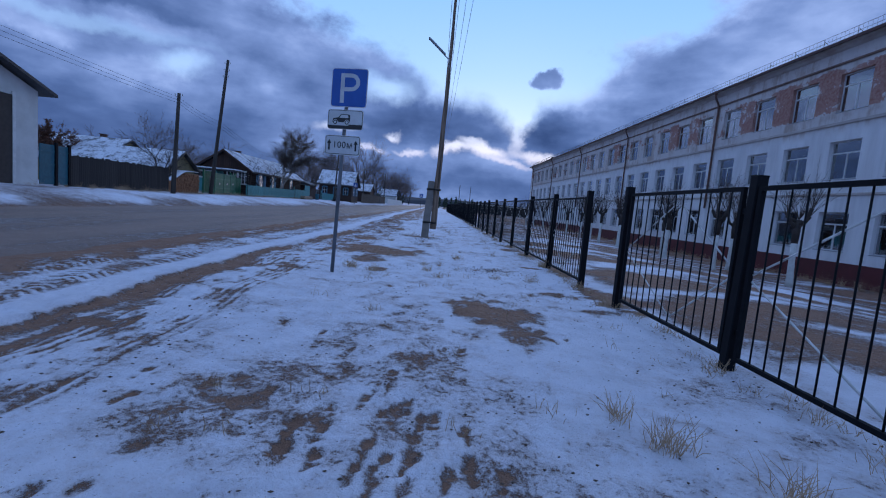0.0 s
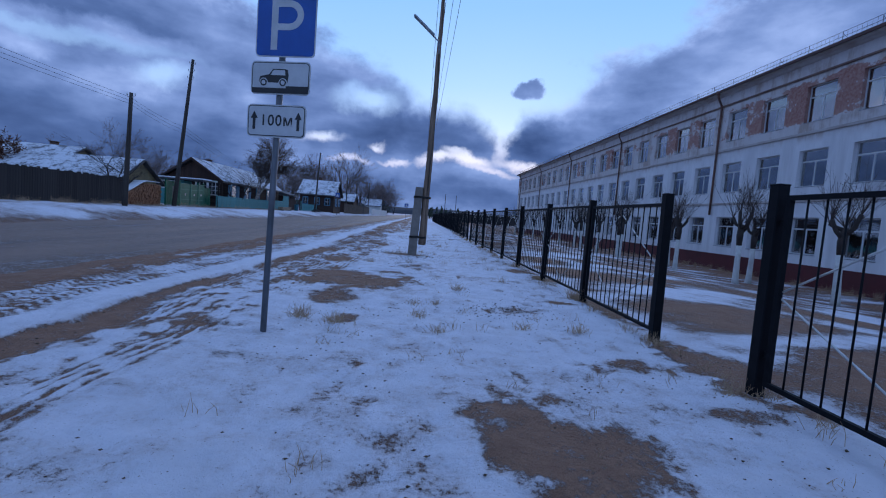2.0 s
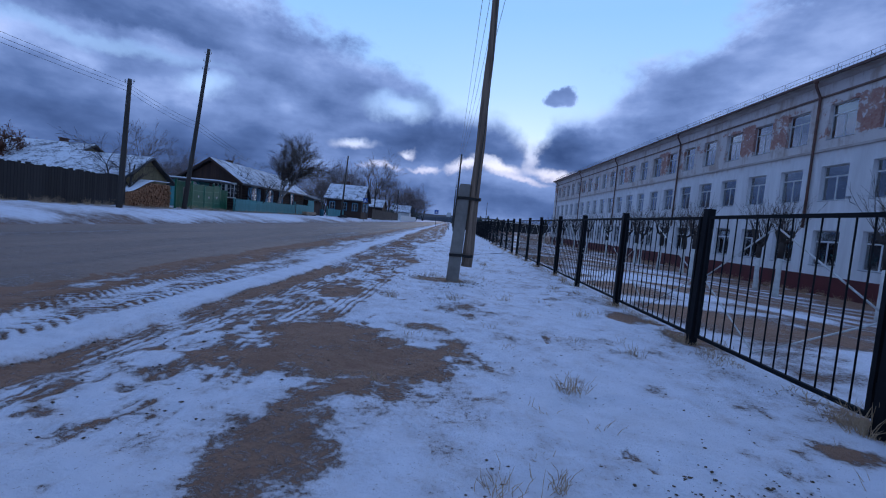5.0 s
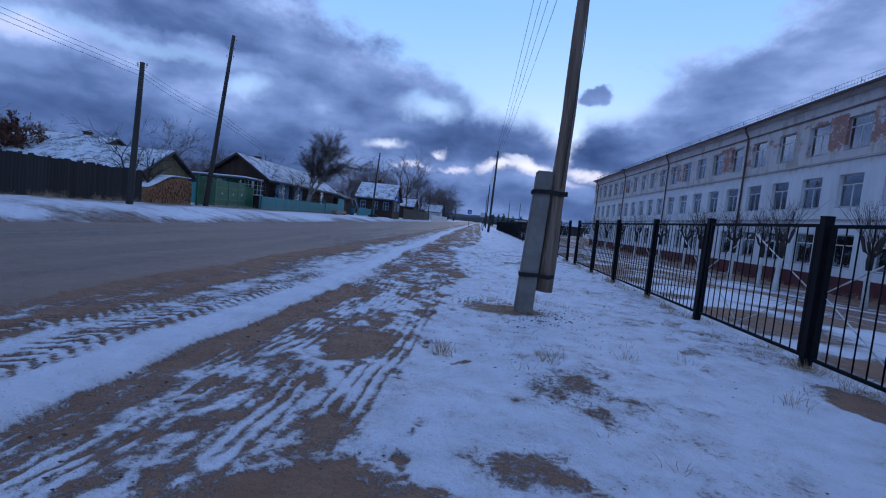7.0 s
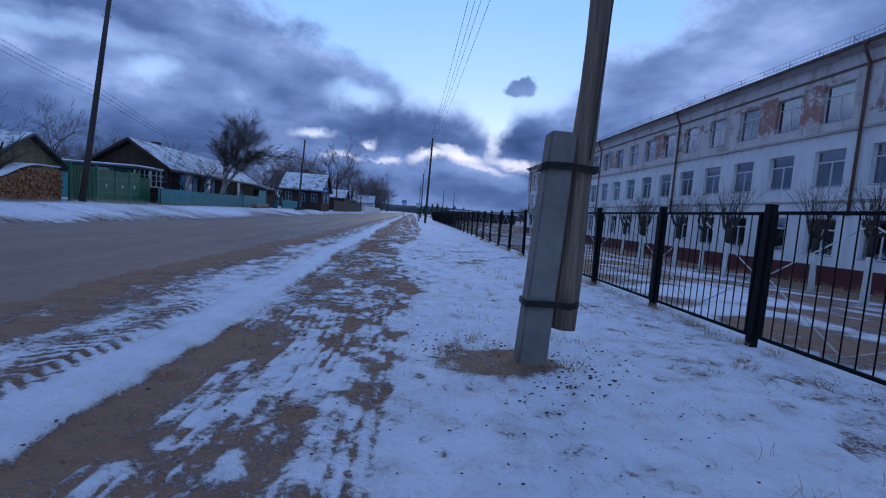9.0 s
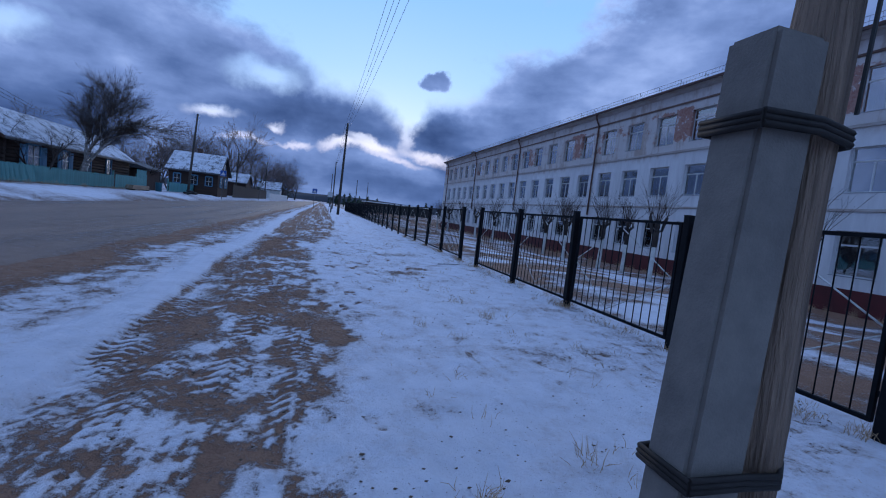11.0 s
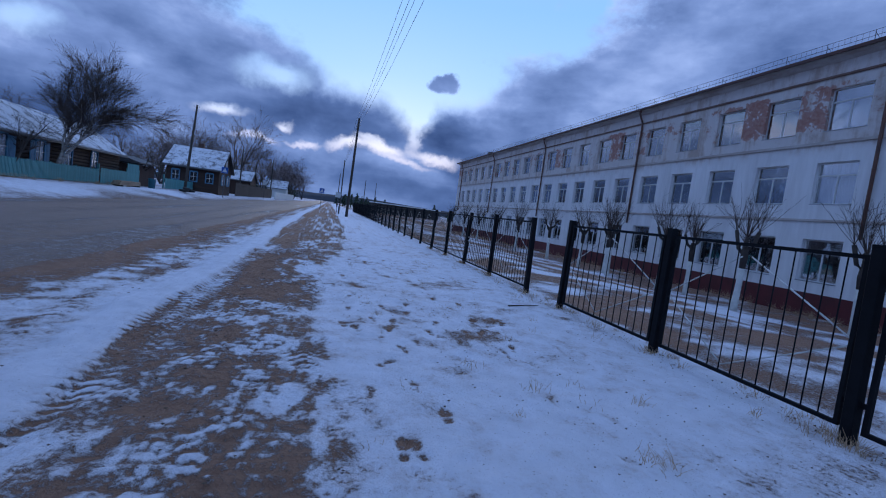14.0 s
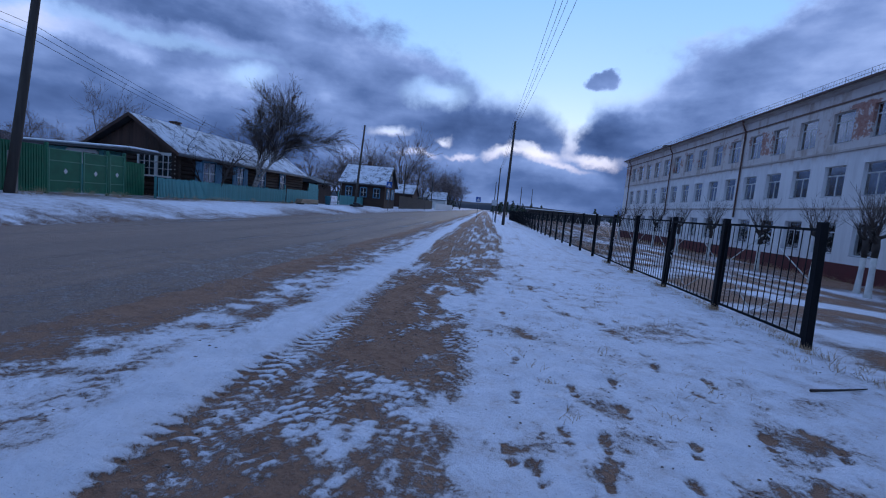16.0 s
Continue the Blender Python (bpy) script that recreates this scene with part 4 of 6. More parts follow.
for run in (posts_low, posts_mid, posts_far):
    f = thing("steel_fence", "black steel bar fence with pale crossed rods", "fence", "runs of the school fence", at=(FENCE_X, 0, 0))
    for y in run:
        p = piece("fence_post", fence_post_me, f)
        p.matrix_basis = pose(0, y, 0, rnd.gauss(0, 0.5), rnd.gauss(0, 0.7), rnd.gauss(0, 2))
    for a, b in zip(run, run[1:]):
        t = piece("panel_frame", panel_me, f, (0, (a + b) / 2, rnd.gauss(0, 0.008)), 0, (1, (b - a) / PANEL, 1))
        for k in range(13):
            piece("bar", bar_me, t, (0, -HALF + (k + 1) * 2 * HALF / 14, 0))
        for me in rod_mes:
            tagged(piece("cross_rod", me, t), "thin pale steel rod")

# ---- parking sign ----
sign = thing("parking_sign", "blue parking sign with two white plates on a grey steel pole", "road sign", at=(-1.72, 7.5, 0.0), turn=-11)
bm = bmesh.new()
bm_tube(bm, [(0, 0, -0.3), (0.03, 0, 1.2), (0.085, 0, 3.22)], 0.030, 12)
part("pole", bm, M_SIGNPOLE, sign, "grey painted steel tube")


def plate(name, parent, w, h, z, x, material, rim, lean=0.0):
    """A sheet steel plate with rounded corners, a rim and a back."""
    def rounded(bw, bh, r):
        out = []
        for cx, cz, a0 in ((bw / 2 - r, bh / 2 - r, 0), (-bw / 2 + r, bh / 2 - r, 90), (-bw / 2 + r, -bh / 2 + r, 180), (bw / 2 - r, -bh / 2 + r, 270)):
            out += [(cx + r * math.cos(radians(a0 + k * 22.5)), cz + r * math.sin(radians(a0 + k * 22.5))) for k in range(5)]
        return out
    bm = bmesh.new()
    bm_prism(bm, rounded(w, h, 0.045), "y", -0.042, -0.034)
    p = part(name, bm, rim, parent)
    p.matrix_basis = pose(x, 0, z, 0, lean, 0)
    bm = bmesh.new()
    bm_prism(bm, rounded(w - 0.022, h - 0.022, 0.036), "y", -0.0440, -0.0422)
    part("plate_face", bm, M_SIGNBLACK if material is M_SIGNWHITE else material, p)
    bm = bmesh.new()
    bm_prism(bm, rounded(w - 0.038, h - 0.038, 0.030), "y", -0.0454, -0.0442)
    part("plate_field", bm, material, p)
    box_part("clamp", (-0.05, -0.034, -0.02), (0.05, -0.026, 0.02), M_GALV, p, 0.002)
    return p


def glyph(parent, text, size, x, z, material, y=-0.0475, wide=1.0):
    cu = bpy.data.curves.new("lettering", "FONT")
    cu.body, cu.size, cu.align_x, cu.align_y, cu.extrude, cu.offset = text, size, "CENTER", "CENTER", 0.0008, 0.0015
    cu.space_character = 1.12
    tmp = bpy.data.objects.new("lettering", cu)
    scene.collection.objects.link(tmp)
    me = bpy.data.meshes.new_from_object(tmp.evaluated_get(bpy.context.evaluated_depsgraph_get()))
    bpy.data.objects.remove(tmp)
    me.materials.clear()
    me.materials.append(material)
    ob = new("lettering", me)
    ob.parent = parent
    ob.matrix_basis = pose(x, y, z, 90, 0, 0) @ Matrix.Diagonal((wide, 1, 1, 1))
    return ob


def flat_shape(name, outline, material, parent, y0=-0.0475, y1=-0.0456):
    bm = bmesh.new()
    bm_prism(bm, outline, "y", y0, y1)
    return part(name, bm, material, parent)


p_top = plate("parking_plate", sign, 0.60, 0.60, 2.97, 0.115, M_SIGNBLUE, M_SIGNWHITE)
outer = [(0.03 + 0.145 * math.cos(radians(a)), 0.083 + 0.137 * math.sin(radians(a))) for a in range(90, -91, -15)]
inner = [(0.03 + 0.082 * math.cos(radians(a)), 0.083 + 0.076 * math.sin(radians(a))) for a in range(-90, 91, 15)]
stem = flat_shape("letter_stem", [(-0.145, -0.235), (-0.08, -0.235), (-0.08, 0.22), (-0.145, 0.22)], M_SIGNWHITE, p_top)
bm = bmesh.new()
left_top, left_bot = [(-0.08, 0.22)], [(-0.08, -0.054)]
outline_out = left_top + outer + left_bot
outline_in = [(-0.08, 0.159)] + inner[::-1] + [(-0.08, 0.007)]
for y in (-0.0475, -0.0456):
    vo = [bm.verts.new((a, y, b)) for a, b in outline_out]
    vi = [bm.verts.new((a, y, b)) for a, b in outline_in]
    for k in range(len(vo) - 1):
        bm.faces.new((vo[k], vo[k + 1], vi[k + 1], vi[k]))
part("letter_bow", bm, M_SIGNWHITE, p_top)
p_car = plate("car_plate", sign, 0.60, 0.31, 2.475, 0.082, M_SIGNWHITE, M_SIGNWHITE)
flat_shape("kerb_bar", [(-0.285, -0.142), (0.285, -0.142), (0.285, -0.075), (0.06, -0.075), (0.06, -0.095), (-0.285, -0.095)], M_SIGNBLACK, p_car)
flat_shape("car_shape", [(-0.215, -0.045), (0.075, -0.045), (0.085, 0.02), (0.075, 0.075), (0.05, 0.082), (-0.075, 0.082), (-0.115, 0.03), (-0.205, 0.012)], M_SIGNBLACK, p_car)
flat_shape("car_window", [(-0.098, 0.024), (0.052, 0.024), (0.046, 0.071), (-0.068, 0.071)], M_SIGNWHITE, p_car, -0.0492, -0.0476)
for cx in (-0.165, 0.03):
    for r, mat, y0, y1 in ((0.042, M_SIGNWHITE, -0.0504, -0.0493), (0.034, M_SIGNBLACK, -0.0516, -0.0505), (0.020, M_SIGNWHITE, -0.0528, -0.0517)):
        flat_shape("wheel_ring", [(cx + r * math.cos(a), -0.045 + r * math.sin(a)) for a in (k * math.pi / 10 for k in range(20))], mat, p_car, y0, y1)
p_m = plate("distance_plate", sign, 0.60, 0.31, 2.07, 0.06, M_SIGNWHITE, M_SIGNWHITE)
glyph(p_m, "100м", 0.145, 0.005, 0.0, M_SIGNBLACK, wide=0.95)
for cx in (-0.225, 0.225):
    flat_shape("arrow", [(cx - 0.014, -0.085), (cx + 0.014, -0.085), (cx + 0.014, 0.02), (cx + 0.036, 0.02), (cx, 0.088), (cx - 0.036, 0.02), (cx - 0.014, 0.02)], M_SIGNBLACK, p_m)

# ---- poles and wires ----
pole1 = thing("lamp_pole", "weathered wooden pole wired to a concrete stub, with a street lamp", "utility pole", at=(-0.41, 17.05, 0.0))
bm = bmesh.new()
bm_prism(bm, [(-0.125, -0.10), (0.115, -0.10), (0.115, 0.10), (-0.125, 0.10)], "z", -0.4, 2.14)
bmesh.ops.bevel(bm, geom=list(bm.edges), offset=0.018, segments=2, affect="EDGES")
for v in bm.verts:
    v.co.x += 0.045 * (v.co.z) + (0.018 * (1 - v.co.z / 2.2) * (1 if v.co.x > 0 else -1))
part("concrete_stub", bm, M_CONCRETE, pole1, "grey concrete stub")
bm = bmesh.new()
pts, rad = [], []
for k in range(24):
    z = 0.34 + k * 0.44
    pts.append((0.275 + 0.022 * z - 0.0008 * z * z + 0.008 * math.sin(k * 1.3), 0.02 + 0.008 * math.sin(k * 0.9), z))
    rad.append(0.122 - 0.0038 * k + 0.004 * math.sin(k * 2.1))
bm_tube(bm, pts, rad, 14)
part("pole", bm, M_WOODPOLE, pole1, "cracked grey-brown wooden pole")
for z in (0.58, 1.83):
    bm = bmesh.new()
    for dz_ in (-0.02, 0.0, 0.02):
        c = 0.045 * z
        ring = [(c - 0.145, -0.125), (c + 0.10, -0.13), (c + 0.27, -0.115), (c + 0.36, -0.05), (c + 0.38, 0.04), (c + 0.32, 0.13), (c + 0.2, 0.15), (c - 0.145, 0.12), (c - 0.145, -0.125)]
        bm_tube(bm, [(a, b, z + dz_ + 0.01 * math.sin(k * 2.3)) for k, (a, b) in enumerate(ring)], 0.012, 6)
    part("wire_tie", bm, M_TWINE, pole1, "dark twisted wire tie")
lx = 0.275 + 0.022 * 6.5 - 0.034
bm = bmesh.new()
bm_tube(bm, [(lx, -0.10, 6.2), (lx - 0.03, -0.16, 6.55), (lx - 0.22, -0.20, 6.68)], 0.024, 8)
part("lamp_bracket", bm, M_GALV, pole1)
bm = bmesh.new()
bm_box(bm, (-0.42, -0.07, -0.035), (0.42, 0.07, 0.035), 0.02, pose(lx - 0.50, -0.22, 6.95, 0, 40, 0))
part("lamp_head", bm, M_GALV, pole1, "long narrow grey lamp housing")
bm = bmesh.new()
bm_tube(bm, [(0.33, -0.13, 1.9), (0.42, -0.13, 4.0), (lx + 0.02, -0.12, 6.2)], 0.008, 5)
part("cable", bm, M_WIRE, pole1)


def insulator(bm, p):
    p = Vector(p)
    bm_tube(bm, [p, p + Vector((0, 0, 0.05)), p + Vector((0, 0, 0.06)), p + Vector((0, 0, 0.12))], [0.035, 0.045, 0.03, 0.03], 8)


def plain_pole(x, y, top, height, base_z, r=0.11, stub=False, label="dark tarred wooden utility pole at the roadside", hooks=4):
    e = thing("utility_pole", label, "utility pole", "poles along the road", at=(x, y, base_z))
    dx_, dy_ = top
    bm = bmesh.new()
    bm_tube(bm, [(dx_ * f, dy_ * f, -0.3 + f * (height + 0.3)) for f in (0, 0.25, 0.5, 0.75, 1.0)], [r * (1.15 - 0.4 * f) for f in (0, 0.25, 0.5, 0.75, 1.0)], 10)
    part("pole", bm, M_DARKPOLE, e)
    for k in range(hooks):
        f = 0.97 - (k // 2) * 0.05
        s = 1 if k % 2 else -1
        c = Vector((dx_ * f, dy_ * f, height * f))
        bm = bmesh.new()
        bm_tube(bm, [c, c + Vector((s * 0.2, 0, -0.02)), c + Vector((s * 0.22, 0, 0.08))], 0.012, 5)
        insulator(bm, c + Vector((s * 0.22, 0, 0.06)))
        part("insulator", bm, M_WHITEPAINT, e)
    if stub:
        box_part("concrete_stub", (-0.16, 0.10, -0.3), (0.06, 0.32, 1.5), M_CONCRETE, e, 0.02)
    return e


plain_pole(-16.9, 29.0, (0.0, 0.35), 6.35, 0.5, 0.13, hooks=2)
plain_pole(-18.7, 37.3, (0.5, 1.1), 11.1, 0.52, 0.14, True, hooks=6)
plain_pole(-16.0, 70.0, (0.1, 1.4), 8.9, 0.5, 0.12)
plain_pole(-17.0, 103.0, (0.0, 0.5), 7.9, 0.5, 0.12)
plain_pole(-16.0, 136.0, (0.0, 0.5), 9.0, 0.5, 0.13)
plain_pole(0.1, 72.0, (0.2, 0.2), 11.2, 0.0, 0.15, label="tall dark wooden utility pole beside the path")
plain_pole(0.3, 118.0, (0.0, 0.2), 10.5, 0.0, 0.14, label="tall dark wooden utility pole beside the path")
plain_pole(0.5, 165.0, (0.0, 0.2), 10.5, 0.0, 0.14, label="tall dark wooden utility pole beside the path")
for px, py, h in ((7.5, 150, 9.0), (13.0, 175, 10.0)):
    plain_pole(px, py, (0.0, 0.0), h, -0.2, 0.12, label="thin dark utility pole far down the fence", hooks=0)


def wire(a, b, sag, r=0.008):
    bm = bmesh.new()
    a, b = Vector(a), Vector(b)
    bm_tube(bm, [a.lerp(b, f) - Vector((0, 0, sag * 4 * f * (1 - f))) for f in (k / 14 for k in range(15))], r, 4, False)
    return tagged(part("power_line", bm, M_WIRE), "thin dark overhead power cable between poles", "cable", "overhead cables")


for k, (xa, za) in enumerate(((-0.15, 9.6), (0.15, 9.75), (0.45, 9.9), (0.7, 9.5))):
    wire((xa, 17.0, za), (0.0 + 0.15 * k, 72.2, 10.9 - 0.25 * (k % 2)), 0.7, 0.009)
    wire((xa, 17.0, za), (-0.6 + 0.25 * k, -30, 9.8), 0.7, 0.009)
    wire((0.15 * k, 72.2, 10.9 - 0.25 * (k % 2)), (0.2 + 0.1 * k, 118.2, 10.2), 0.7, 0.012)
for k in range(3):
    wire((-16.9, 29.3, 6.6 - 0.18 * k), (-16.0, -12.0, 7.4 - 0.2 * k), 0.5, 0.007)
    wire((-16.9, 29.3, 6.6 - 0.18 * k), (-18.4, 38.0, 6.5 - 0.25 * k), 0.15, 0.007)
    wire((-18.4, 38.0, 6.5 - 0.25 * k), (-19.0, 58.0, 4.2 - 0.1 * k), 0.3, 0.010)

# ---- trees ----
def branch_mesh(name, segments, material, sides=3):
    """One mesh of tapered sticks from (start, end, radius, radius)."""
    n = len(segments)
    a, b = np.array([s[0] for s in segments], float), np.array([s[1] for s in segments], float)
    ra, rb = np.array([s[2] for s in segments]), np.array([s[3] for s in segments])
    d = b - a
    d /= np.linalg.norm(d, axis=1, keepdims=True) + 1e-9
    ref = np.where(np.abs(d[:, 2:3]) < 0.9, np.array([[0, 0, 1.0]]), np.array([[1.0, 0, 0]]))
    u = np.cross(d, ref)
    u /= np.linalg.norm(u, axis=1, keepdims=True) + 1e-9
    w = np.cross(u, d)
    verts = np.zeros((n, 2, sides, 3))
    for k in range(sides):
        c, s = math.cos(2 * math.pi * k / sides), math.sin(2 * math.pi * k / sides)
        off = c * u + s * w
        verts[:, 0, k], verts[:, 1, k] = a + off * ra[:, None], b + off * rb[:, None]
    base = (np.arange(n) * 2 * sides)[:, None]
    faces = np.concatenate([base + np.array([[k, (k + 1) % sides, sides + (k + 1) % sides, sides + k]]) for k in range(sides)])
    me = bpy.data.meshes.new(name)
    me.from_pydata(verts.reshape(-1, 3).tolist(), [], faces.tolist())
    me.materials.append(material)
    return me


def grow(rng, start, direction, length, radius, depth, out, droop=0.0, kids=(4, 6), spread_=0.7, thin=0.6):
    """Recursive bare branches; out collects the sticks by depth."""
    p, d = np.array(start, float), np.array(direction, float)
    steps = 4 if depth > 0 else 3
    seg = length / steps
    nodes = []
    for k in range(steps):
        d = d + rng.normal(0, 0.13, 3) + np.array([0, 0, -droop * (0.4 if depth else 1.0)])
        d /= np.linalg.norm(d)
        q = p + d * seg
        r0, r1 = radius * (1 - 0.6 * k / steps), radius * (1 - 0.6 * (k + 1) / steps)
        out.append((p, q, r0, r1, depth))
        nodes.append((q, d.copy(), r1))
        p = q
    if depth == 0:
        return
    for _ in range(rng.integers(*kids) + (2 if depth == 1 else 0)):
        q, dd, r = nodes[rng.integers(1 if depth > 2 else 0, steps)]
        side = rng.normal(0, 1, 3)
        side -= dd * side.dot(dd)
        side /= np.linalg.norm(side)
        nd = dd + side * spread_ * rng.uniform(0.6, 1.3)
        nd[2] += 0.12
        nd /= np.linalg.norm(nd)
        grow(rng, q, nd, length * rng.uniform(0.45, 0.72), r * thin, depth - 1, out, droop, kids, spread_, thin)


def bare_tree(name, seed, height, trunk_r, label, depth=4, droop=0.0, stems=1, trunk_mat=M_BARKDARK, twig_mat=M_TWIG, kids=(4, 6), spread_=0.7, twig_scale=1.0, group="", leaves=0):
    rng = np.random.default_rng(seed)
    out = []
    for s in range(stems):
        lean = np.array([rng.normal(0, 0.10), rng.normal(0, 0.10), 1.0]) if stems == 1 else np.array([0.0, (s - (stems - 1) / 2) * 0.42, 1.0])
        grow(rng, (0, 0, -0.1), lean / np.linalg.norm(lean), height * 0.62, trunk_r, depth, out, droop, kids, spread_)
    e = thing(name, label, "tree", group)
    thick = [s[:4] for s in out if s[4] >= depth - 1]
    fine = [(s[0], s[1], max(s[2], 0.006) * twig_scale, max(s[3], 0.004) * twig_scale) for s in out if s[4] < depth - 1]
    part("trunk", branch_mesh("trunk", thick, trunk_mat, 7), trunk_mat, e)
    part("crown", branch_mesh("crown", fine, twig_mat, 3), twig_mat, e)
    if leaves:
        tips = [s for s in out if s[4] == 0]
        verts, faces = [], []
        for a_, b_, *_r in tips:
            for _ in range(leaves):
                c = a_ + (b_ - a_) * rng.uniform(0.2, 1.2) + rng.normal(0, 0.04, 3)
                u, v = rng.normal(0, 0.045, 3), rng.normal(0, 0.03, 3)
                n0 = len(verts)
                verts += [(c - u).tolist(), (c + v).tolist(), (c + u).tolist(), (c - v).tolist()]
                faces.append((n0, n0 + 1, n0 + 2, n0 + 3))
        me = bpy.data.meshes.new("foliage")
        me.from_pydata(verts, [], faces)
        me.materials.append(M_REDTWIG)
        tagged(part("foliage", me, M_REDTWIG, e, "withered rusty leaves"), kind="stuff")
    return e


tagged(part("balusters", branch_mesh("balusters", bars, M_ROOFDARK, 4), M_ROOFDARK, railing, "thin dark railing bars"), kind="stuff")
birch = bare_tree("birch_tree", 6, 7.6, 0.14, "leafless birch with two stems and drooping twigs", 4, 0.11, 2, M_BIRCH, M_TWIG, (8, 10), 0.42, 0.85)
birch.matrix_basis = pose(-19.1, 54.0, 0.5, 0, 0, 20) @ Matrix.Diagonal((0.98, 0.98, 0.86, 1))
small = bare_tree("bare_tree", 8, 5.0, 0.09, "small leafless fruit tree behind the picket fence", 3, 0.05, 2, M_BARKDARK, M_TWIG, (5, 7), 0.8)
small.matrix_basis = pose(-18.95, 49.6, 0.5)
copy_thing(small, pose(-20.5, 69.5, 0.5, 0, 0, 90))
copy_thing(small, pose(-20.2, 33.6, 0.3, 0, 0, 40))
rust = bare_tree("rowan_tree", 12, 5.6, 0.10, "shrubby tree with withered rusty brown leaves", 4, 0.0, 2, M_BARKDARK, M_TWIG, (5, 6), 0.7, 1.0, leaves=4)
rust.matrix_basis = pose(-30.5, 35.0, 0.4) @ Matrix.Diagonal((0.62, 0.62, 0.62, 1))
c = copy_thing(rust, pose(-33.5, 40.5, 0.4, 0, 0, 130))
c.scale = (0.6, 0.6, 0.55)
# grove crowns take the paler twig colour, which imitates haze
far_a = bare_tree("bare_tree", 21, 13.0, 0.22, "tall leafless tree in the grove behind the houses", 4, 0.02, 1, M_BARKDARK, M_HAZETWIG, (5, 6), 0.6, 2.1, "bare trees behind the houses")
far_b = bare_tree("bare_tree", 22, 11.0, 0.20, "tall leafless tree in the grove behind the houses", 4, 0.0, 2, M_BARKDARK, M_HAZETWIG, (4, 5), 0.65, 2.3, "bare trees behind the houses")
far_c = bare_tree("bare_tree", 27, 14.0, 0.22, "tall leafless tree in the grove behind the houses", 4, 0.05, 1, M_BARKDARK, M_HAZETWIG, (5, 6), 0.45, 2.2, "bare trees behind the houses")
rnd = random.Random(14)
spots = [(-18 - rnd.uniform(0, 16), 112 + k * 5.0 + rnd.uniform(-2, 2), rnd.uniform(0.75, 1.15)) for k in range(24)]
spots += [(-40 - rnd.uniform(0, 25), 62 + k * 4.2 + rnd.uniform(-2, 2), rnd.uniform(0.48, 0.72)) for k in range(28)]
spots += [(-58 - rnd.uniform(0, 16), 40 + k * 3.6 + rnd.uniform(-2, 2), rnd.uniform(0.42, 0.62)) for k in range(20)]
spots += [(-24 - rnd.uniform(0, 12), 96 + k * 4.0 + rnd.uniform(-1.5, 1.5), rnd.uniform(0.6, 0.85)) for k in range(12)]
spots += [(-15.5 - rnd.uniform(0, 6), 168 + k * 9 + rnd.uniform(-3, 3), rnd.uniform(0.7, 1.05)) for k in range(12)]
spots += [(-52 - rnd.uniform(0, 22), 46 + k * 1.9 + rnd.uniform(-2, 2), rnd.uniform(0.40, 0.58)) for k in range(46)]
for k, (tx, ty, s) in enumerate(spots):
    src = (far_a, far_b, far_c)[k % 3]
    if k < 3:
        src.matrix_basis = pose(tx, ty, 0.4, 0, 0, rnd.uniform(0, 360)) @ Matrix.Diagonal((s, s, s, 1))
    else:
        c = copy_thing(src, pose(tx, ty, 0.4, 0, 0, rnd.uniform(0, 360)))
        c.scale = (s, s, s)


def pollard(seed):
    """A limewashed trunk with a knotty black head and a broom of thin shoots."""
    rng = np.random.default_rng(seed)
    e = thing("pollarded_tree", "pollarded tree with limewashed trunk and thin shoots", "tree", "pollarded trees before the school")
    bm = bmesh.new()
    bm_tube(bm, [(0, 0, -0.2), (0.02, 0, 0.3), (0.04, 0.02, 1.0), (0.05, 0.03, 1.75)], [0.17, 0.13, 0.115, 0.11], 10)
    part("limewashed_trunk", bm, M_LIMEWASH, e, "white limewashed lower trunk")
    bm = bmesh.new()
    bm_tube(bm, [(0.05, 0.03, 1.75), (0.06, 0.03, 2.2), (0.05, 0.0, 2.7)], [0.113, 0.14, 0.10], 9)
    heads = []
    for k in range(4):
        a = rng.uniform(0, 6.28)
        tip = (0.05 + 0.42 * math.cos(a), 0.42 * math.sin(a), 2.7 + rng.uniform(0.1, 0.6))
        bm_tube(bm, [(0.05, 0.02, 2.3 + 0.1 * k), (0.05 + 0.25 * math.cos(a), 0.25 * math.sin(a), 2.55 + 0.05 * k), tip], [0.085, 0.07, 0.075], 8)
        heads.append(tip)
    part("head", bm, M_BARKDARK, e, "knotty black pollard head")
    sticks = []
    for tip in heads + [(0.05, 0, 2.7)] * 2:
        for _ in range(11):
            d = np.array([rng.normal(0, 0.36), rng.normal(0, 0.36), 1.0])
            p, r, n = np.array(tip), 0.011, 4
            ln = rng.uniform(0.9, 2.2)
            for s in range(n):
                d = d + rng.normal(0, 0.08, 3)
                q = p + d / np.linalg.norm(d) * ln / n
                sticks.append((p, q, r * (1 - 0.2 * s), r * (0.8 - 0.2 * s)))
                if s in (1, 2):
                    t = d + rng.normal(0, 0.5, 3)
                    sticks.append((q, q + t / np.linalg.norm(t) * 0.35, 0.006, 0.004))
                p = q
    part("crown", branch_mesh("crown", sticks, M_TWIG, 3), M_TWIG, e)
    return e


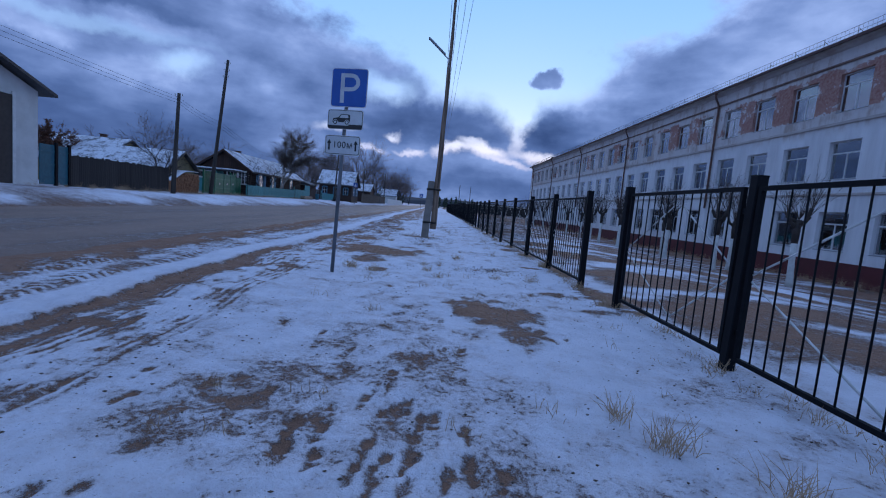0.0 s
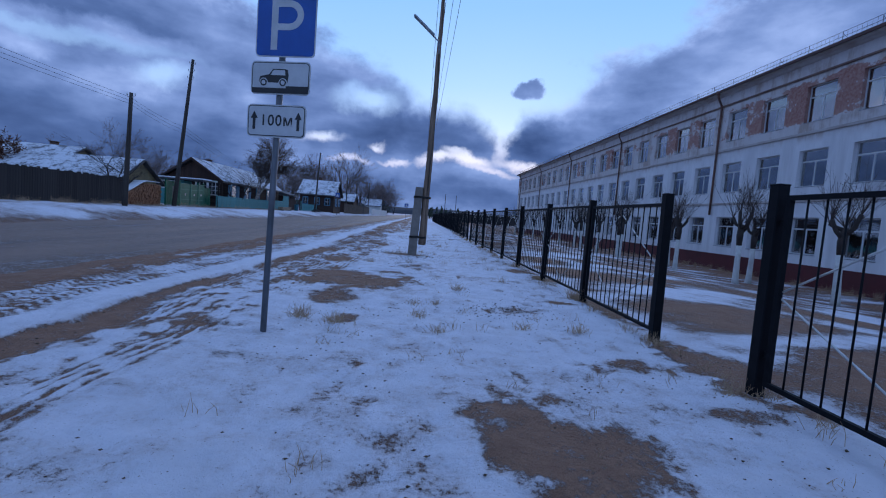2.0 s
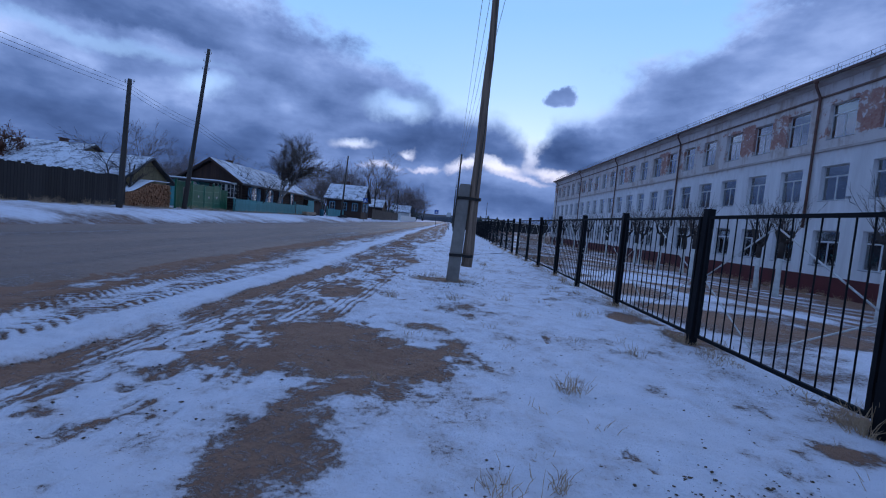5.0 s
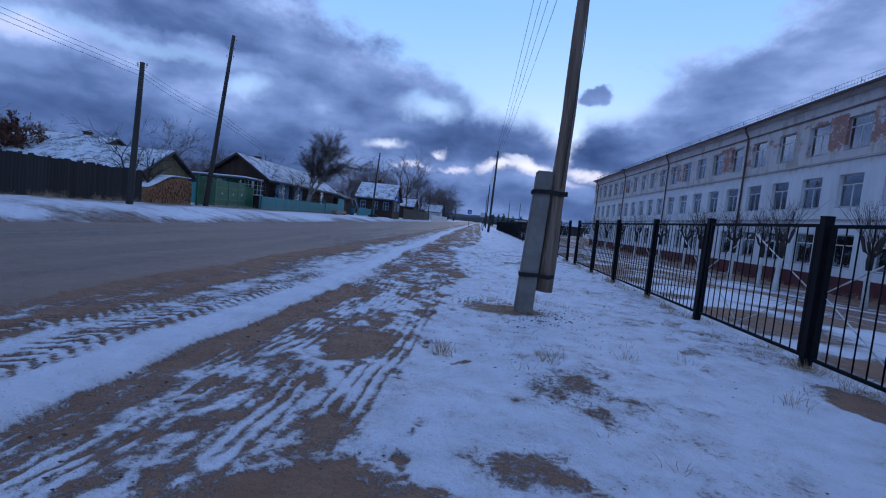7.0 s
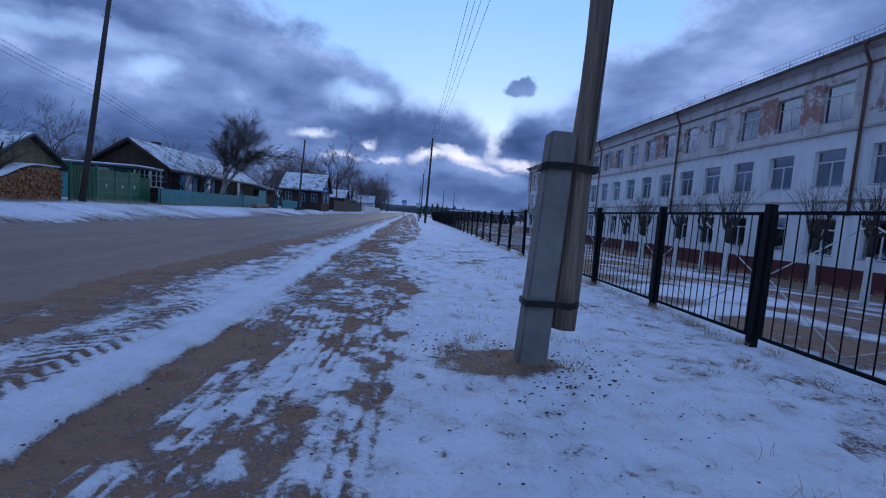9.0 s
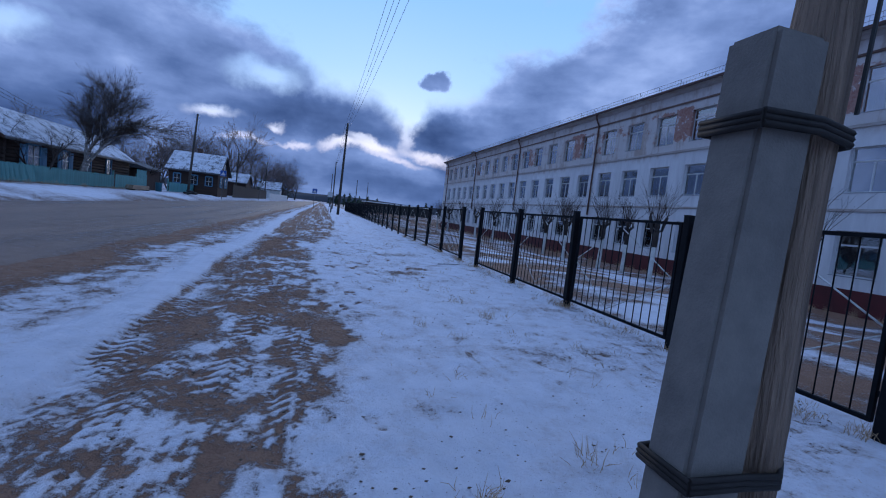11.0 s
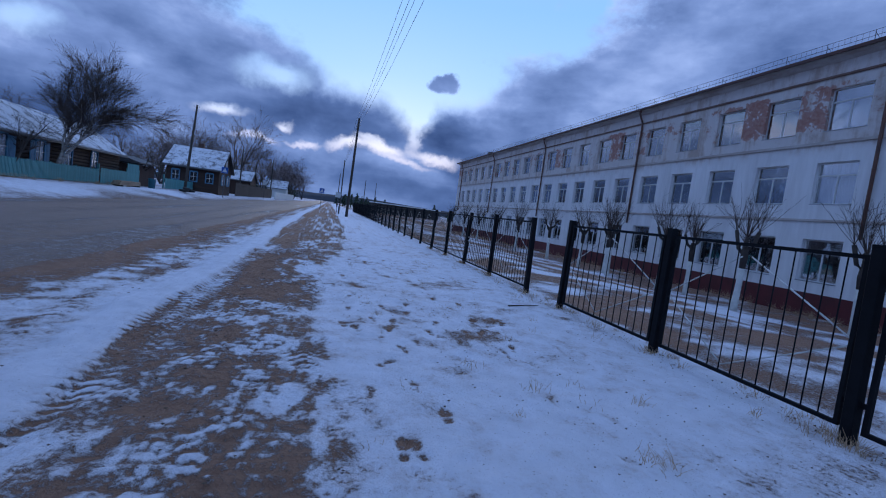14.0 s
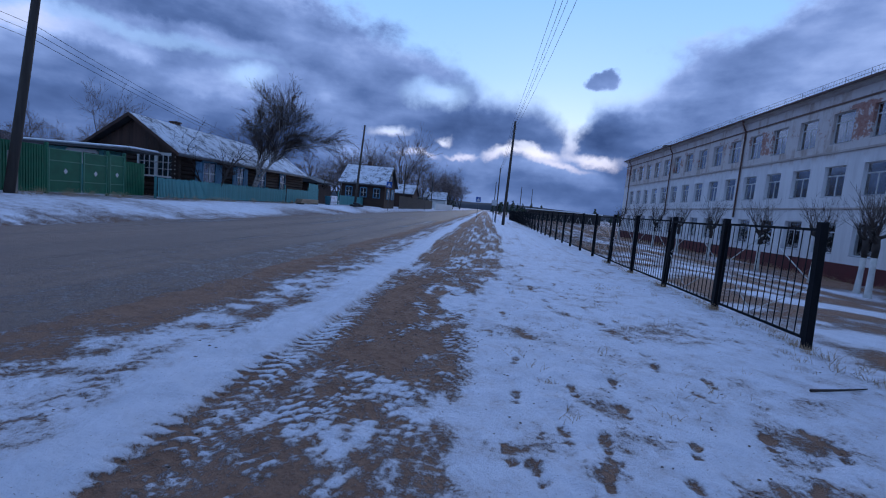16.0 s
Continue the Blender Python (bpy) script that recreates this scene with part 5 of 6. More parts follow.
kinds = [pollard(s) for s in (1, 2, 3)]
rnd = random.Random(6)
for k, (tx, ty) in enumerate(((14.3, 34.4), (14.5, 39.0), (14.8, 43.6), (16.2, 31.3), (14.3, 27.3), (16.3, 24.2), (14.3, 22.4), (16.0, 48.8), (16.0, 53.6), (15.8, 59.8), (16.2, 66.4), (16.0, 72.0), (16.0, 78.0), (16.0, 84.0), (16.2, 38.9), (16.2, 46.0), (14.3, 17.5), (16.2, 14.0))):
    m = pose(tx, ty, ground_z(tx, ty), 0, 0, rnd.uniform(0, 360))
    if k < 3:
        kinds[k].matrix_basis = m
    else:
        copy_thing(kinds[k % 3], m)

# ---- the far side of the road ----
VZ = 0.5
RND = random.Random(31)


def roof_slab(name, ridge, eave_a, eave_b, axis, a, b, parent, snow=True, thick=0.10):
    """A pitched roof of two slabs drawn along an axis, with snow lying on it."""
    for eave in (eave_a, eave_b):
        bm = bmesh.new()
        bm_prism(bm, [ridge, eave, (eave[0], eave[1] + thick), (ridge[0], ridge[1] + thick)], axis, a, b)
        s = part(name, bm, M_ROOFDARK, parent)
        if snow:
            bm = bmesh.new()
            k = 0.06
            e2 = (eave[0] + (ridge[0] - eave[0]) * 0.04, eave[1] + (ridge[1] - eave[1]) * 0.04)
            bm_prism(bm, [(ridge[0], ridge[1] + thick + 0.002), (e2[0], e2[1] + thick + 0.002), (e2[0], e2[1] + thick + k), (ridge[0], ridge[1] + thick + k)], axis, a + 0.1, b - 0.1)
            part("roof_snow", bm, M_DUST, s, "thin blown snow on the roof")


def small_window(parent, centre, w, h, face, trim, shutters=None, grid=(2, 2)):
    """A cottage window: casing, glazing bars, pane and, where given, open shutters. face: 'x' or 'y'."""
    x, y, z = centre
    turn = 0 if face == "x" else -90
    bm = bmesh.new()
    for lo, hi in (((-0.02, -w / 2 - 0.10, -h / 2 - 0.10), (0.06, -w / 2, h / 2 + 0.10)), ((-0.02, w / 2, -h / 2 - 0.10), (0.06, w / 2 + 0.10, h / 2 + 0.10)),
                   ((-0.02, -w / 2, h / 2), (0.06, w / 2, h / 2 + 0.16)), ((-0.02, -w / 2, -h / 2 - 0.10), (0.09, w / 2, -h / 2))):
        bm_box(bm, lo, hi, 0.006)
    win = part("window", bm, trim, parent)
    win.matrix_basis = pose(x, y, z, 0, 0, turn)
    for k in range(1, grid[0]):
        box_part("glazing_bar", (0.0, -w / 2 + w * k / grid[0] - 0.02, -h / 2), (0.04, -w / 2 + w * k / grid[0] + 0.02, h / 2), M_WHITEPAINT, win, 0, "white glazing bar")
    for k in range(1, grid[1]):
        box_part("glazing_bar", (0.001, -w / 2, -h / 2 + h * k / grid[1] - 0.02), (0.039, w / 2, -h / 2 + h * k / grid[1] + 0.02), M_WHITEPAINT, win, 0, "white glazing bar")
    box_part("pane", (0.008, -w / 2, -h / 2), (0.014, w / 2, h / 2), M_OLDGLASS, win)
    # added dark sheet: its colour stands in for the shade of the room
    box_part("room_shade", (-0.018, -w / 2, -h / 2), (-0.012, w / 2, h / 2), M_DOORSHADE, win)
    if shutters:
        for s in (-1, 1):
            bm = bmesh.new()
            c = s * (w / 2 + 0.12 + w * 0.25)
            bm_box(bm, (0.0, c - w * 0.24, -h / 2), (0.05, c + w * 0.24, h / 2), 0.008)
            for zz in (-h * 0.24, h * 0.24):
                bm_box(bm, (0.05, c - w * 0.16, zz - h * 0.16), (0.062, c + w * 0.16, zz + h * 0.16), 0.005)
            part("shutter", bm, shutters, win, "blue wooden shutter")
    return win


def board_row(name, parent, me, start, end, step, x, z, jitter=0.0, axis="y"):
    n = int(round((end - start) / step))
    for k in range(n):
        c = start + (k + 0.5) * step
        at = (x, c, z) if axis == "y" else (c, x, z)
        ob = piece(name, me, parent, at, 0 if axis == "y" else 90, (1, 1, 1 + RND.uniform(-jitter, jitter)))


def plank_mesh(name, w, h, t, material, point=False):
    bm = bmesh.new()
    if point:
        bm_prism(bm, [(-w / 2, 0), (w / 2, 0), (w / 2, h - w * 0.7), (0, h), (-w / 2, h - w * 0.7)], "x", -t / 2, t / 2)
    else:
        bm_box(bm, (-t / 2, -w / 2, 0), (t / 2, w / 2, h), 0.004)
    return mesh_of(name, bm, material)


# white garage with a dark door, blue sheet gate
garage = thing("white_garage", "whitewashed garage with a gabled roof and dark door", "building")
bm = bmesh.new()
bm_prism(bm, [(12.2, VZ - 0.4), (22.3, VZ - 0.4), (22.3, 4.95), (17.2, 6.9), (12.2, 4.95)], "x", -30.0, -19.5)
part("wall", bm, M_WHITEWALL, garage)
roof_slab("roof", (17.2, 6.95), (22.85, 4.82), (11.6, 4.82), "x", -30.3, -19.0, garage, False, 0.14)
box_part("door", (-19.53, 16.2, VZ), (-19.44, 20.95, 4.5), M_DOORSHADE, garage, 0.01, "dark brown garage door")
box_part("door_frame", (-19.52, 20.95, VZ), (-19.42, 21.1, 4.65), M_WHITEPAINT, garage)
gate = thing("sheet_gate", "teal sheet metal gate with dark posts", "gate")
for y0, y1 in ((22.38, 23.22), (23.42, 24.05)):
    leaf = box_part("gate_leaf", (-19.52, y0, VZ + 0.08), (-19.48, y1, 2.55), M_TEAL, gate, 0.004)
    for zz in (0.9, 1.55, 2.2):
        box_part("rail", (-19.48, y0, zz), (-19.45, y1, zz + 0.05), M_TEAL, leaf)
for y in (23.32, 24.12):
    box_part("gate_post", (-19.56, y - 0.07, VZ - 0.2), (-19.42, y + 0.07, 2.68), M_BLACK, gate, 0.01)

plank_fence = thing("plank_fence", "tall weathered dark grey plank fence", "fence")
me = plank_mesh("plank", 0.145, 1.72, 0.03, M_PLANKDARK)
board_row("plank", plank_fence, me, 24.2, 32.9, 0.15, -19.5, VZ - 0.02, 0.03)
for zz in (0.95, 1.85):
    box_part("rail", (-19.60, 24.2, zz), (-19.52, 32.9, zz + 0.09), M_PLANKDARK, plank_fence)
for y in (24.2, 27.1, 30.0, 32.9):
    box_part("post", (-19.74, y - 0.07, VZ - 0.3), (-19.60, y + 0.07, 2.25), M_PLANKDARK, plank_fence)

# low house with a yellowed gable
house1 = thing("low_house", "low house with yellowed board gable and snowy roof", "house")
bm = bmesh.new()
bm_prism(bm, [(34.4, VZ - 0.3), (38.3, VZ - 0.3), (38.3, 2.3), (36.4, 3.55), (34.4, 2.3)], "x", -30.5, -20.62)
part("wall", bm, M_GABLEWOOD, house1)
n = 26
for k in range(n):
    y = 34.4 + (k + 0.5) * 3.9 / n
    top = 2.3 + (1.25 * (1 - abs(y - 36.4) / 2.0))
    piece("board", plank_mesh("board", 0.142, max(top - VZ + 0.2, 0.3), 0.025, M_GABLEWOOD), house1, (-20.60, y, VZ - 0.2))
roof_slab("roof", (36.4, 3.6), (33.8, 2.05), (38.9, 2.05), "x", -31.0, -20.25, house1)
annex = thing("house_annex", "taller rear wing with snowy roof and brick chimney", "house")
bm = bmesh.new()
bm_prism(bm, [(36.0, VZ - 0.3), (42.0, VZ - 0.3), (42.0, 2.8), (39.0, 4.3), (36.0, 2.8)], "x", -33.5, -26.5)
part("wall", bm, M_GABLEWOOD, annex)
roof_slab("roof", (39.0, 4.35), (35.6, 2.65), (42.4, 2.65), "x", -33.8, -26.2, annex)
ch = box_part("chimney", (-29.3, 39.4, 3.6), (-28.9, 39.8, 4.75), M_BRICK, annex, 0.02, "brick chimney")
box_part("chimney_cap", (-29.35, 39.35, 4.75), (-28.85, 39.85, 4.82), M_BRICK, ch, 0.01)
bm = bmesh.new()
bm_tube(bm, [(-31.6, 37.0, 2.9), (-31.6, 37.0, 4.9)], 0.09, 10)
bm_tube(bm, [(-31.6, 37.0, 4.9), (-31.6, 37.0, 5.0)], [0.14, 0.02], 10)
part("stove_pipe", bm, M_BLACK, annex, "black stove pipe")

# firewood
stack = thing("firewood_stack", "mound of split firewood dusted with snow", "firewood")
log_mes = []
for k in range(3):
    bm = bmesh.new()
    a0 = k * 0.7
    r = 0.085
    bm_prism(bm, [(0, 0), (r * math.cos(a0), r * math.sin(a0)), (r * 1.1 * math.cos(a0 + 0.8), r * 1.1 * math.sin(a0 + 0.8)), (r * math.cos(a0 + 1.7), r * math.sin(a0 + 1.7)), (-r * 0.3 * math.cos(a0), -r * 0.3)], "x", -0.2, 0.2)
    log_mes.append(mesh_of("log", bm, M_FIREWOOD))
for row in range(11):
    zz = VZ + 0.05 + row * 0.135
    for k in range(29):
        y = 33.4 + k * 0.135 + (row % 2) * 0.065
        if zz > VZ + 0.75 + 0.85 * smooth(np.array(y), 33.2, 35.8) - 0.02 * RND.random():
            continue
        if y > 37.15:
            continue
        lg = piece("log", log_mes[(row + k) % 3], stack, (-19.75 + RND.uniform(-0.05, 0.05), y, zz), 0, (1, 1.3, 1.3))
        lg.rotation_euler = (RND.uniform(0, 6.28), RND.uniform(-0.06, 0.06), RND.uniform(-0.08, 0.08))
bm = bmesh.new()
bm_prism(bm, [(33.3, VZ - 0.1), (37.2, VZ - 0.1), (37.2, VZ + 1.5), (35.8, VZ + 1.52), (33.4, VZ + 0.72)], "x", -20.45, -19.62)
part("stack_core", bm, M_FIREWOOD, stack)
bm = bmesh.new()
crest = [(33.35 + k * 0.385, VZ + 0.82 + 0.85 * float(smooth(np.array(33.35 + k * 0.385), 33.2, 35.8))) for k in range(11)]
bm_prism(bm, crest + [(y, zz + 0.06) for y, zz in crest[::-1]], "x", -20.45, -19.66)
part("stack_snow", bm, M_SNOW, stack, "snow lying on the logs")

# green gate
ggate = thing("green_gate", "green sheet metal gate with pale framing and diamonds", "gate")
GX = -19.3
for nm, y0, y1, top in (("side_panel", 37.4, 39.2, 2.42), ("gate_leaf", 39.3, 40.75, 2.35), ("gate_leaf", 40.85, 42.05, 2.35), ("wicket", 42.2, 43.0, 2.42), ("side_panel", 43.1, 44.3, 2.2)):
    leaf = box_part(nm, (GX - 0.02, y0, VZ + 0.1), (GX + 0.02, y1, top), M_GREEN, ggate, 0.004)
    if nm == "side_panel":
        n = int((y1 - y0) / 0.1)
        bm = bmesh.new()
        for k in range(n):
            bm_box(bm, (GX + 0.021, y0 + k * 0.1 + 0.02, VZ + 0.1), (GX + 0.04, y0 + k * 0.1 + 0.07, top))
        part("corrugation", bm, M_GREEN, leaf)
        continue
    bm = bmesh.new()
    for lo, hi in (((y0, VZ + 0.1), (y0 + 0.04, top)), ((y1 - 0.04, VZ + 0.1), (y1, top)), ((y0 + 0.04, VZ + 0.1), (y1 - 0.04, VZ + 0.14)), ((y0 + 0.04, top - 0.04), (y1 - 0.04, top)), ((y0 + 0.04, VZ + 0.55), (y1 - 0.04, VZ + 0.59)), ((y0 + 0.04, top - 0.5), (y1 - 0.04, top - 0.46))):
        bm_box(bm, (GX + 0.021, lo[0], lo[1]), (GX + 0.04, hi[0], hi[1]))
    part("framing", bm, M_LIGHTGREEN, leaf, "pale green frame strips")
    c, zc = (y0 + y1) / 2, (VZ + 0.57 + top - 0.48) / 2
    bm = bmesh.new()
    bm_prism(bm, [(c, zc - 0.11), (c + 0.09, zc), (c, zc + 0.11), (c - 0.09, zc)], "x", GX + 0.021, GX + 0.04)
    part("diamond", bm, M_WHITEPAINT, leaf, "pale painted diamond")
for y in (37.34, 39.25, 42.12, 43.05):
    box_part("gate_post", (GX - 0.08, y - 0.05, VZ - 0.2), (GX + 0.05, y + 0.05, 2.55), M_GREEN, ggate, 0.01)

# log house with blue shutters
house2 = thing("log_house", "dark log house with blue shutters and snowy roof", "house")
HX0, HX1, HY0, HY1, EAVE = -25.0, -19.62, 47.1, 64.6, 3.05
bm = bmesh.new()
bm_prism(bm, [(HX0, VZ - 0.3), (HX1 - 0.12, VZ - 0.3), (HX1 - 0.12, EAVE), (-22.2, 4.86), (HX0, EAVE)], "y", HY0 + 0.12, HY1)
part("wall", bm, M_LOG, house2)
bm = bmesh.new()
bm_tube(bm, [(HX1 - 0.12, HY0 - 0.15, 0), (HX1 - 0.12, HY1, 0)], 0.125, 9)
log_y = mesh_of("wall_log", bm, M_LOG)
bm = bmesh.new()
bm_tube(bm, [(HX0 - 0.1, HY0 + 0.12, 0), (HX1 + 0.1, HY0 + 0.12, 0)], 0.125, 9)
log_x = mesh_of("wall_log", bm, M_LOG)
for k in range(11):
    piece("wall_log", log_y, house2, (0, 0, VZ + 0.1 + k * 0.235))
    piece("wall_log", log_x, house2, (0, 0, VZ + 0.21 + k * 0.235))
n = 24
for k in range(n):
    x = HX0 + (k + 0.5) * (HX1 - HX0) / n
    top = EAVE + 1.75 * (1 - abs(x + 22.2) / 2.75)
    bm = bmesh.new()
    bm_box(bm, (x - 0.11, HY0 - 0.03, EAVE), (x + 0.11, HY0 + 0.02, max(top, EAVE + 0.1)), 0.004)
    part("gable_board", bm, M_RUSTWOOD, house2)
roof_slab("roof", (-22.2, 4.92), (-19.15, 2.88), (-25.3, 2.88), "y", HY0 - 0.5, HY1 + 0.4, house2)
for s in (-1, 1):
    bm = bmesh.new()
    x1 = -22.2 + s * 3.05
    bm_prism(bm, [(-22.2, 4.88), (-22.2, 5.08), (x1, 3.05), (x1, 2.87)], "y", HY0 - 0.56, HY0 - 0.505)
    part("bargeboard", bm, M_RUSTWOOD, house2)
ch = box_part("chimney", (-22.8, 50.6, 4.2), (-22.35, 51.05, 5.25), M_BRICK, house2, 0.02, "brick chimney")
box_part("chimney_cap", (-22.85, 50.55, 5.25), (-22.30, 51.10, 5.32), M_BRICK, ch, 0.01)
for y, w in ((50.0, 1.25), (53.6, 0.85), (56.7, 0.85), (60.2, 0.85)):
    small_window(house2, (HX1 + 0.04, y, 2.15), w, 1.3, "x", M_BLUETRIM, M_BLUETRIM if y < 55 else None)
small_window(house2, (-20.25, HY0 - 0.05, 2.3), 0.95, 1.15, "y", M_WHITEPAINT, None, (3, 3))
small_window(house2, (-21.4, HY0 - 0.05, 2.3), 0.95, 1.15, "y", M_WHITEPAINT, None, (3, 3))
porch = thing("porch_lean_to", "turquoise board porch under a flat snowy roof", "porch")
box_part("wall", (-25.6, 44.6, VZ - 0.3), (-21.8, 46.0, 2.75), M_TURQ, porch)
box_part("roof", (-26.0, 44.0, 2.78), (-19.8, 46.1, 2.90), M_ROOFDARK, porch, 0.01)
bm = bmesh.new()
bm_box(bm, (-25.9, 44.1, 2.902), (-19.9, 46.05, 3.02), 0.04)
part("roof_snow", bm, M_SNOW, porch, "snow on the porch roof")
small_window(porch, (-23.0, 44.58, 2.3), 1.6, 0.5, "y", M_WHITEPAINT, None, (4, 1))

# picket fences
pick = thing("picket_fence", "weathered turquoise picket fence along the verge", "fence")
me = plank_mesh("picket", 0.075, 1.02, 0.022, M_TURQ, True)
board_row("picket", pick, me, 44.4, 58.9, 0.105, -18.62, VZ + 0.08, 0.03)
for zz in (0.82, 1.25):
    box_part("rail", (-18.70, 44.4, zz), (-18.635, 58.9, zz + 0.07), M_TURQ, pick)
for y in (44.4, 47.3, 50.2, 53.1, 56.0, 58.9):
    box_part("post", (-18.79, y - 0.05, VZ - 0.2), (-18.70, y + 0.05, 1.65), M_TURQ, pick)
tall = thing("board_fence", "turquoise board fence with a raised gate", "fence")
me = plank_mesh("board", 0.12, 1.15, 0.025, M_TURQ)
board_row("board", tall, me, 59.1, 64.5, 0.125, -18.6, VZ + 0.05, 0.02)
me = plank_mesh("gate_board", 0.12, 1.85, 0.025, M_TURQ)
board_row("gate_board", tall, me, 64.6, 67.0, 0.125, -19.0, VZ + 0.05, 0.03)
me2 = plank_mesh("board", 0.14, 1.05, 0.025, M_TURQ)
board_row("board", tall, me2, 72.0, 82.0, 0.145, -18.4, VZ + 0.05, 0.02)
for y0, y1, x in ((59.1, 64.5, -18.6), (64.6, 67.0, -19.0), (72.0, 82.0, -18.4)):
    box_part("rail", (x - 0.09, y0, VZ + 0.7), (x - 0.015, y1, VZ + 0.78), M_TURQ, tall)
for y, x in ((59.05, -18.7), (64.55, -18.95), (67.1, -19.0), (72.0, -18.5), (82.0, -18.5)):
    box_part("post", (x - 0.1, y - 0.06, VZ - 0.2), (x + 0.0, y + 0.06, VZ + 1.5), M_TURQ, tall)
shed = thing("wood_shed", "low dark brown shed with a shallow roof", "shed")
box_part("wall", (-23.0, 67.4, VZ - 0.3), (-19.3, 71.6, 2.5), M_RUSTWOOD, shed)
bm = bmesh.new()
bm_prism(bm, [(-23.4, 2.6), (-19.0, 2.6), (-19.0, 2.72), (-21.2, 3.35), (-23.4, 2.72)], "y", 67.0, 72.0)
part("roof", bm, M_ROOFDARK, shed)
bench = thing("board_pile", "low stack of pale boards by the fence", "boards")
for k in range(4):
    for j in range(3):
        box_part("board", (-18.1 + j * 0.2, 59.6 + 0.1 * k, VZ + 0.10 + k * 0.09), (-17.92 + j * 0.2, 63.6 - 0.05 * j, VZ + 0.17 + k * 0.09), M_BOARD, bench, 0.004)
for y in (60.0, 63.2):
    box_part("bearer", (-18.15, y, VZ - 0.02), (-17.45, y + 0.1, VZ + 0.10), M_PLANKDARK, bench)
bin_ = thing("rubbish_bin", "dark blue round rubbish bin", "bin", at=(-17.6, 66.2, VZ))
bm = bmesh.new()
bm_tube(bm, [(0, 0, 0), (0, 0, 0.85), (0, 0, 0.9)], [0.26, 0.31, 0.33], 16)
part("body", bm, M_TEAL, bin_)
tyre = thing("tyre_heap", "old black tyres heaped round a pole foot", "tyre", at=(-15.7, 69.3, VZ))
for k in range(3):
    bm = bmesh.new()
    R, r, n, ms = 0.34, 0.11, 20, 8
    ring = [[bm.verts.new(((R + r * math.cos(b)) * math.cos(a), (R + r * math.cos(b)) * math.sin(a), r * math.sin(b) + 0.11)) for b in (2 * math.pi * j / ms for j in range(ms))] for a in (2 * math.pi * i / n for i in range(n))]
    for i in range(n):
        for j in range(ms):
            bm.faces.new((ring[i][j], ring[(i + 1) % n][j], ring[(i + 1) % n][(j + 1) % ms], ring[i][(j + 1) % ms])).smooth = True
    t = part("tyre", bm, M_RUBBER, tyre)
    t.matrix_basis = pose(0.15 * k, -0.5 + 0.5 * k, 0.05 + 0.16 * (k == 1), 0, 12 * (k == 1), 0)

# second log house
house3 = thing("blue_window_house", "dark wooden house with snowy roof and white windows", "house")
bm = bmesh.new()
bm_prism(bm, [(81.6, VZ - 0.3), (88.0, VZ - 0.3), (88.0, 3.55), (84.8, 5.85), (81.6, 3.55)], "x", -21.4, -15.5)
part("wall", bm, M_LOG, house3)
roof_slab("roof", (84.8, 5.95), (81.0, 3.25), (88.6, 3.25), "x", -21.9, -15.1, house3)
for x in (-20.4, -18.4, -16.6):
    small_window(house3, (x, 81.58, 2.3), 0.75, 1.1, "y", M_BLUETRIM, None)
for y in (83.4, 86.2):
    small_window(house3, (-15.46, y, 2.3), 0.85, 1.2, "x", M_BLUETRIM, M_BLUETRIM)
small_window(house3, (-15.46, 84.8, 4.4), 0.5, 0.7, "x", M_WHITEPAINT, None)
box_part("chimney", (-19.0, 84.9, 5.2), (-18.4, 85.5, 6.7), M_BRICK, house3, 0.02)
far_house = thing("far_house", "small far house with snowy roof", "house")
bm = bmesh.new()
bm_prism(bm, [(104.0, VZ - 0.3), (110.0, VZ - 0.3), (110.0, 3.1), (107.0, 4.6), (104.0, 3.1)], "x", -22.0, -15.5)
part("wall", bm, M_RUSTWOOD, far_house)
roof_slab("roof", (107.0, 4.7), (103.6, 2.9), (110.4, 2.9), "x", -22.3, -15.2, far_house)
yard_fence = thing("plank_fence", "dark brown plank fence far along the road", "fence")
me = plank_mesh("plank", 0.24, 1.9, 0.03, M_PLANKDARK)
board_row("plank", yard_fence, me, 88.8, 130.0, 0.25, -14.9, VZ - 0.05, 0.05)
white_wall = thing("white_wall", "long low white wall far along the road", "wall")
box_part("wall", (-14.8, 134, VZ - 0.2), (-14.5, 190, 1.9), M_WHITEWALL, white_wall)
hut = thing("white_hut", "small white hut with a dark pitched roof", "building")
bm = bmesh.new()
bm_prism(bm, [(160.0, 0.2), (166.0, 0.2), (166.0, 3.2), (163.0, 5.4), (160.0, 3.2)], "x", -20.0, -14.6)
part("wall", bm, M_WHITEWALL, hut)
roof_slab("roof", (163.0, 5.5), (159.5, 3.0), (166.5, 3.0), "x", -20.3, -14.2, hut)


def road_sign(x, y, h, base, turn, kind_):
    e = thing("crossing_sign" if kind_ == "crossing" else "yellow_sign", "small far road sign on a thin grey pole", "road sign", at=(x, y, base), turn=turn)
    bm = bmesh.new()
    bm_tube(bm, [(0, 0, -0.2), (0, 0, h)], 0.035, 8)
    part("pole", bm, M_SIGNPOLE, e)
    p = plate("plate", e, 0.75, 0.75, h - 0.35, 0, M_SIGNBLUE if kind_ == "crossing" else M_SIGNWHITE, M_SIGNWHITE, 0)
    if kind_ == "crossing":
        flat_shape("white_triangle", [(-0.27, -0.24), (0.27, -0.24), (0.0, 0.26)], M_SIGNWHITE, p)


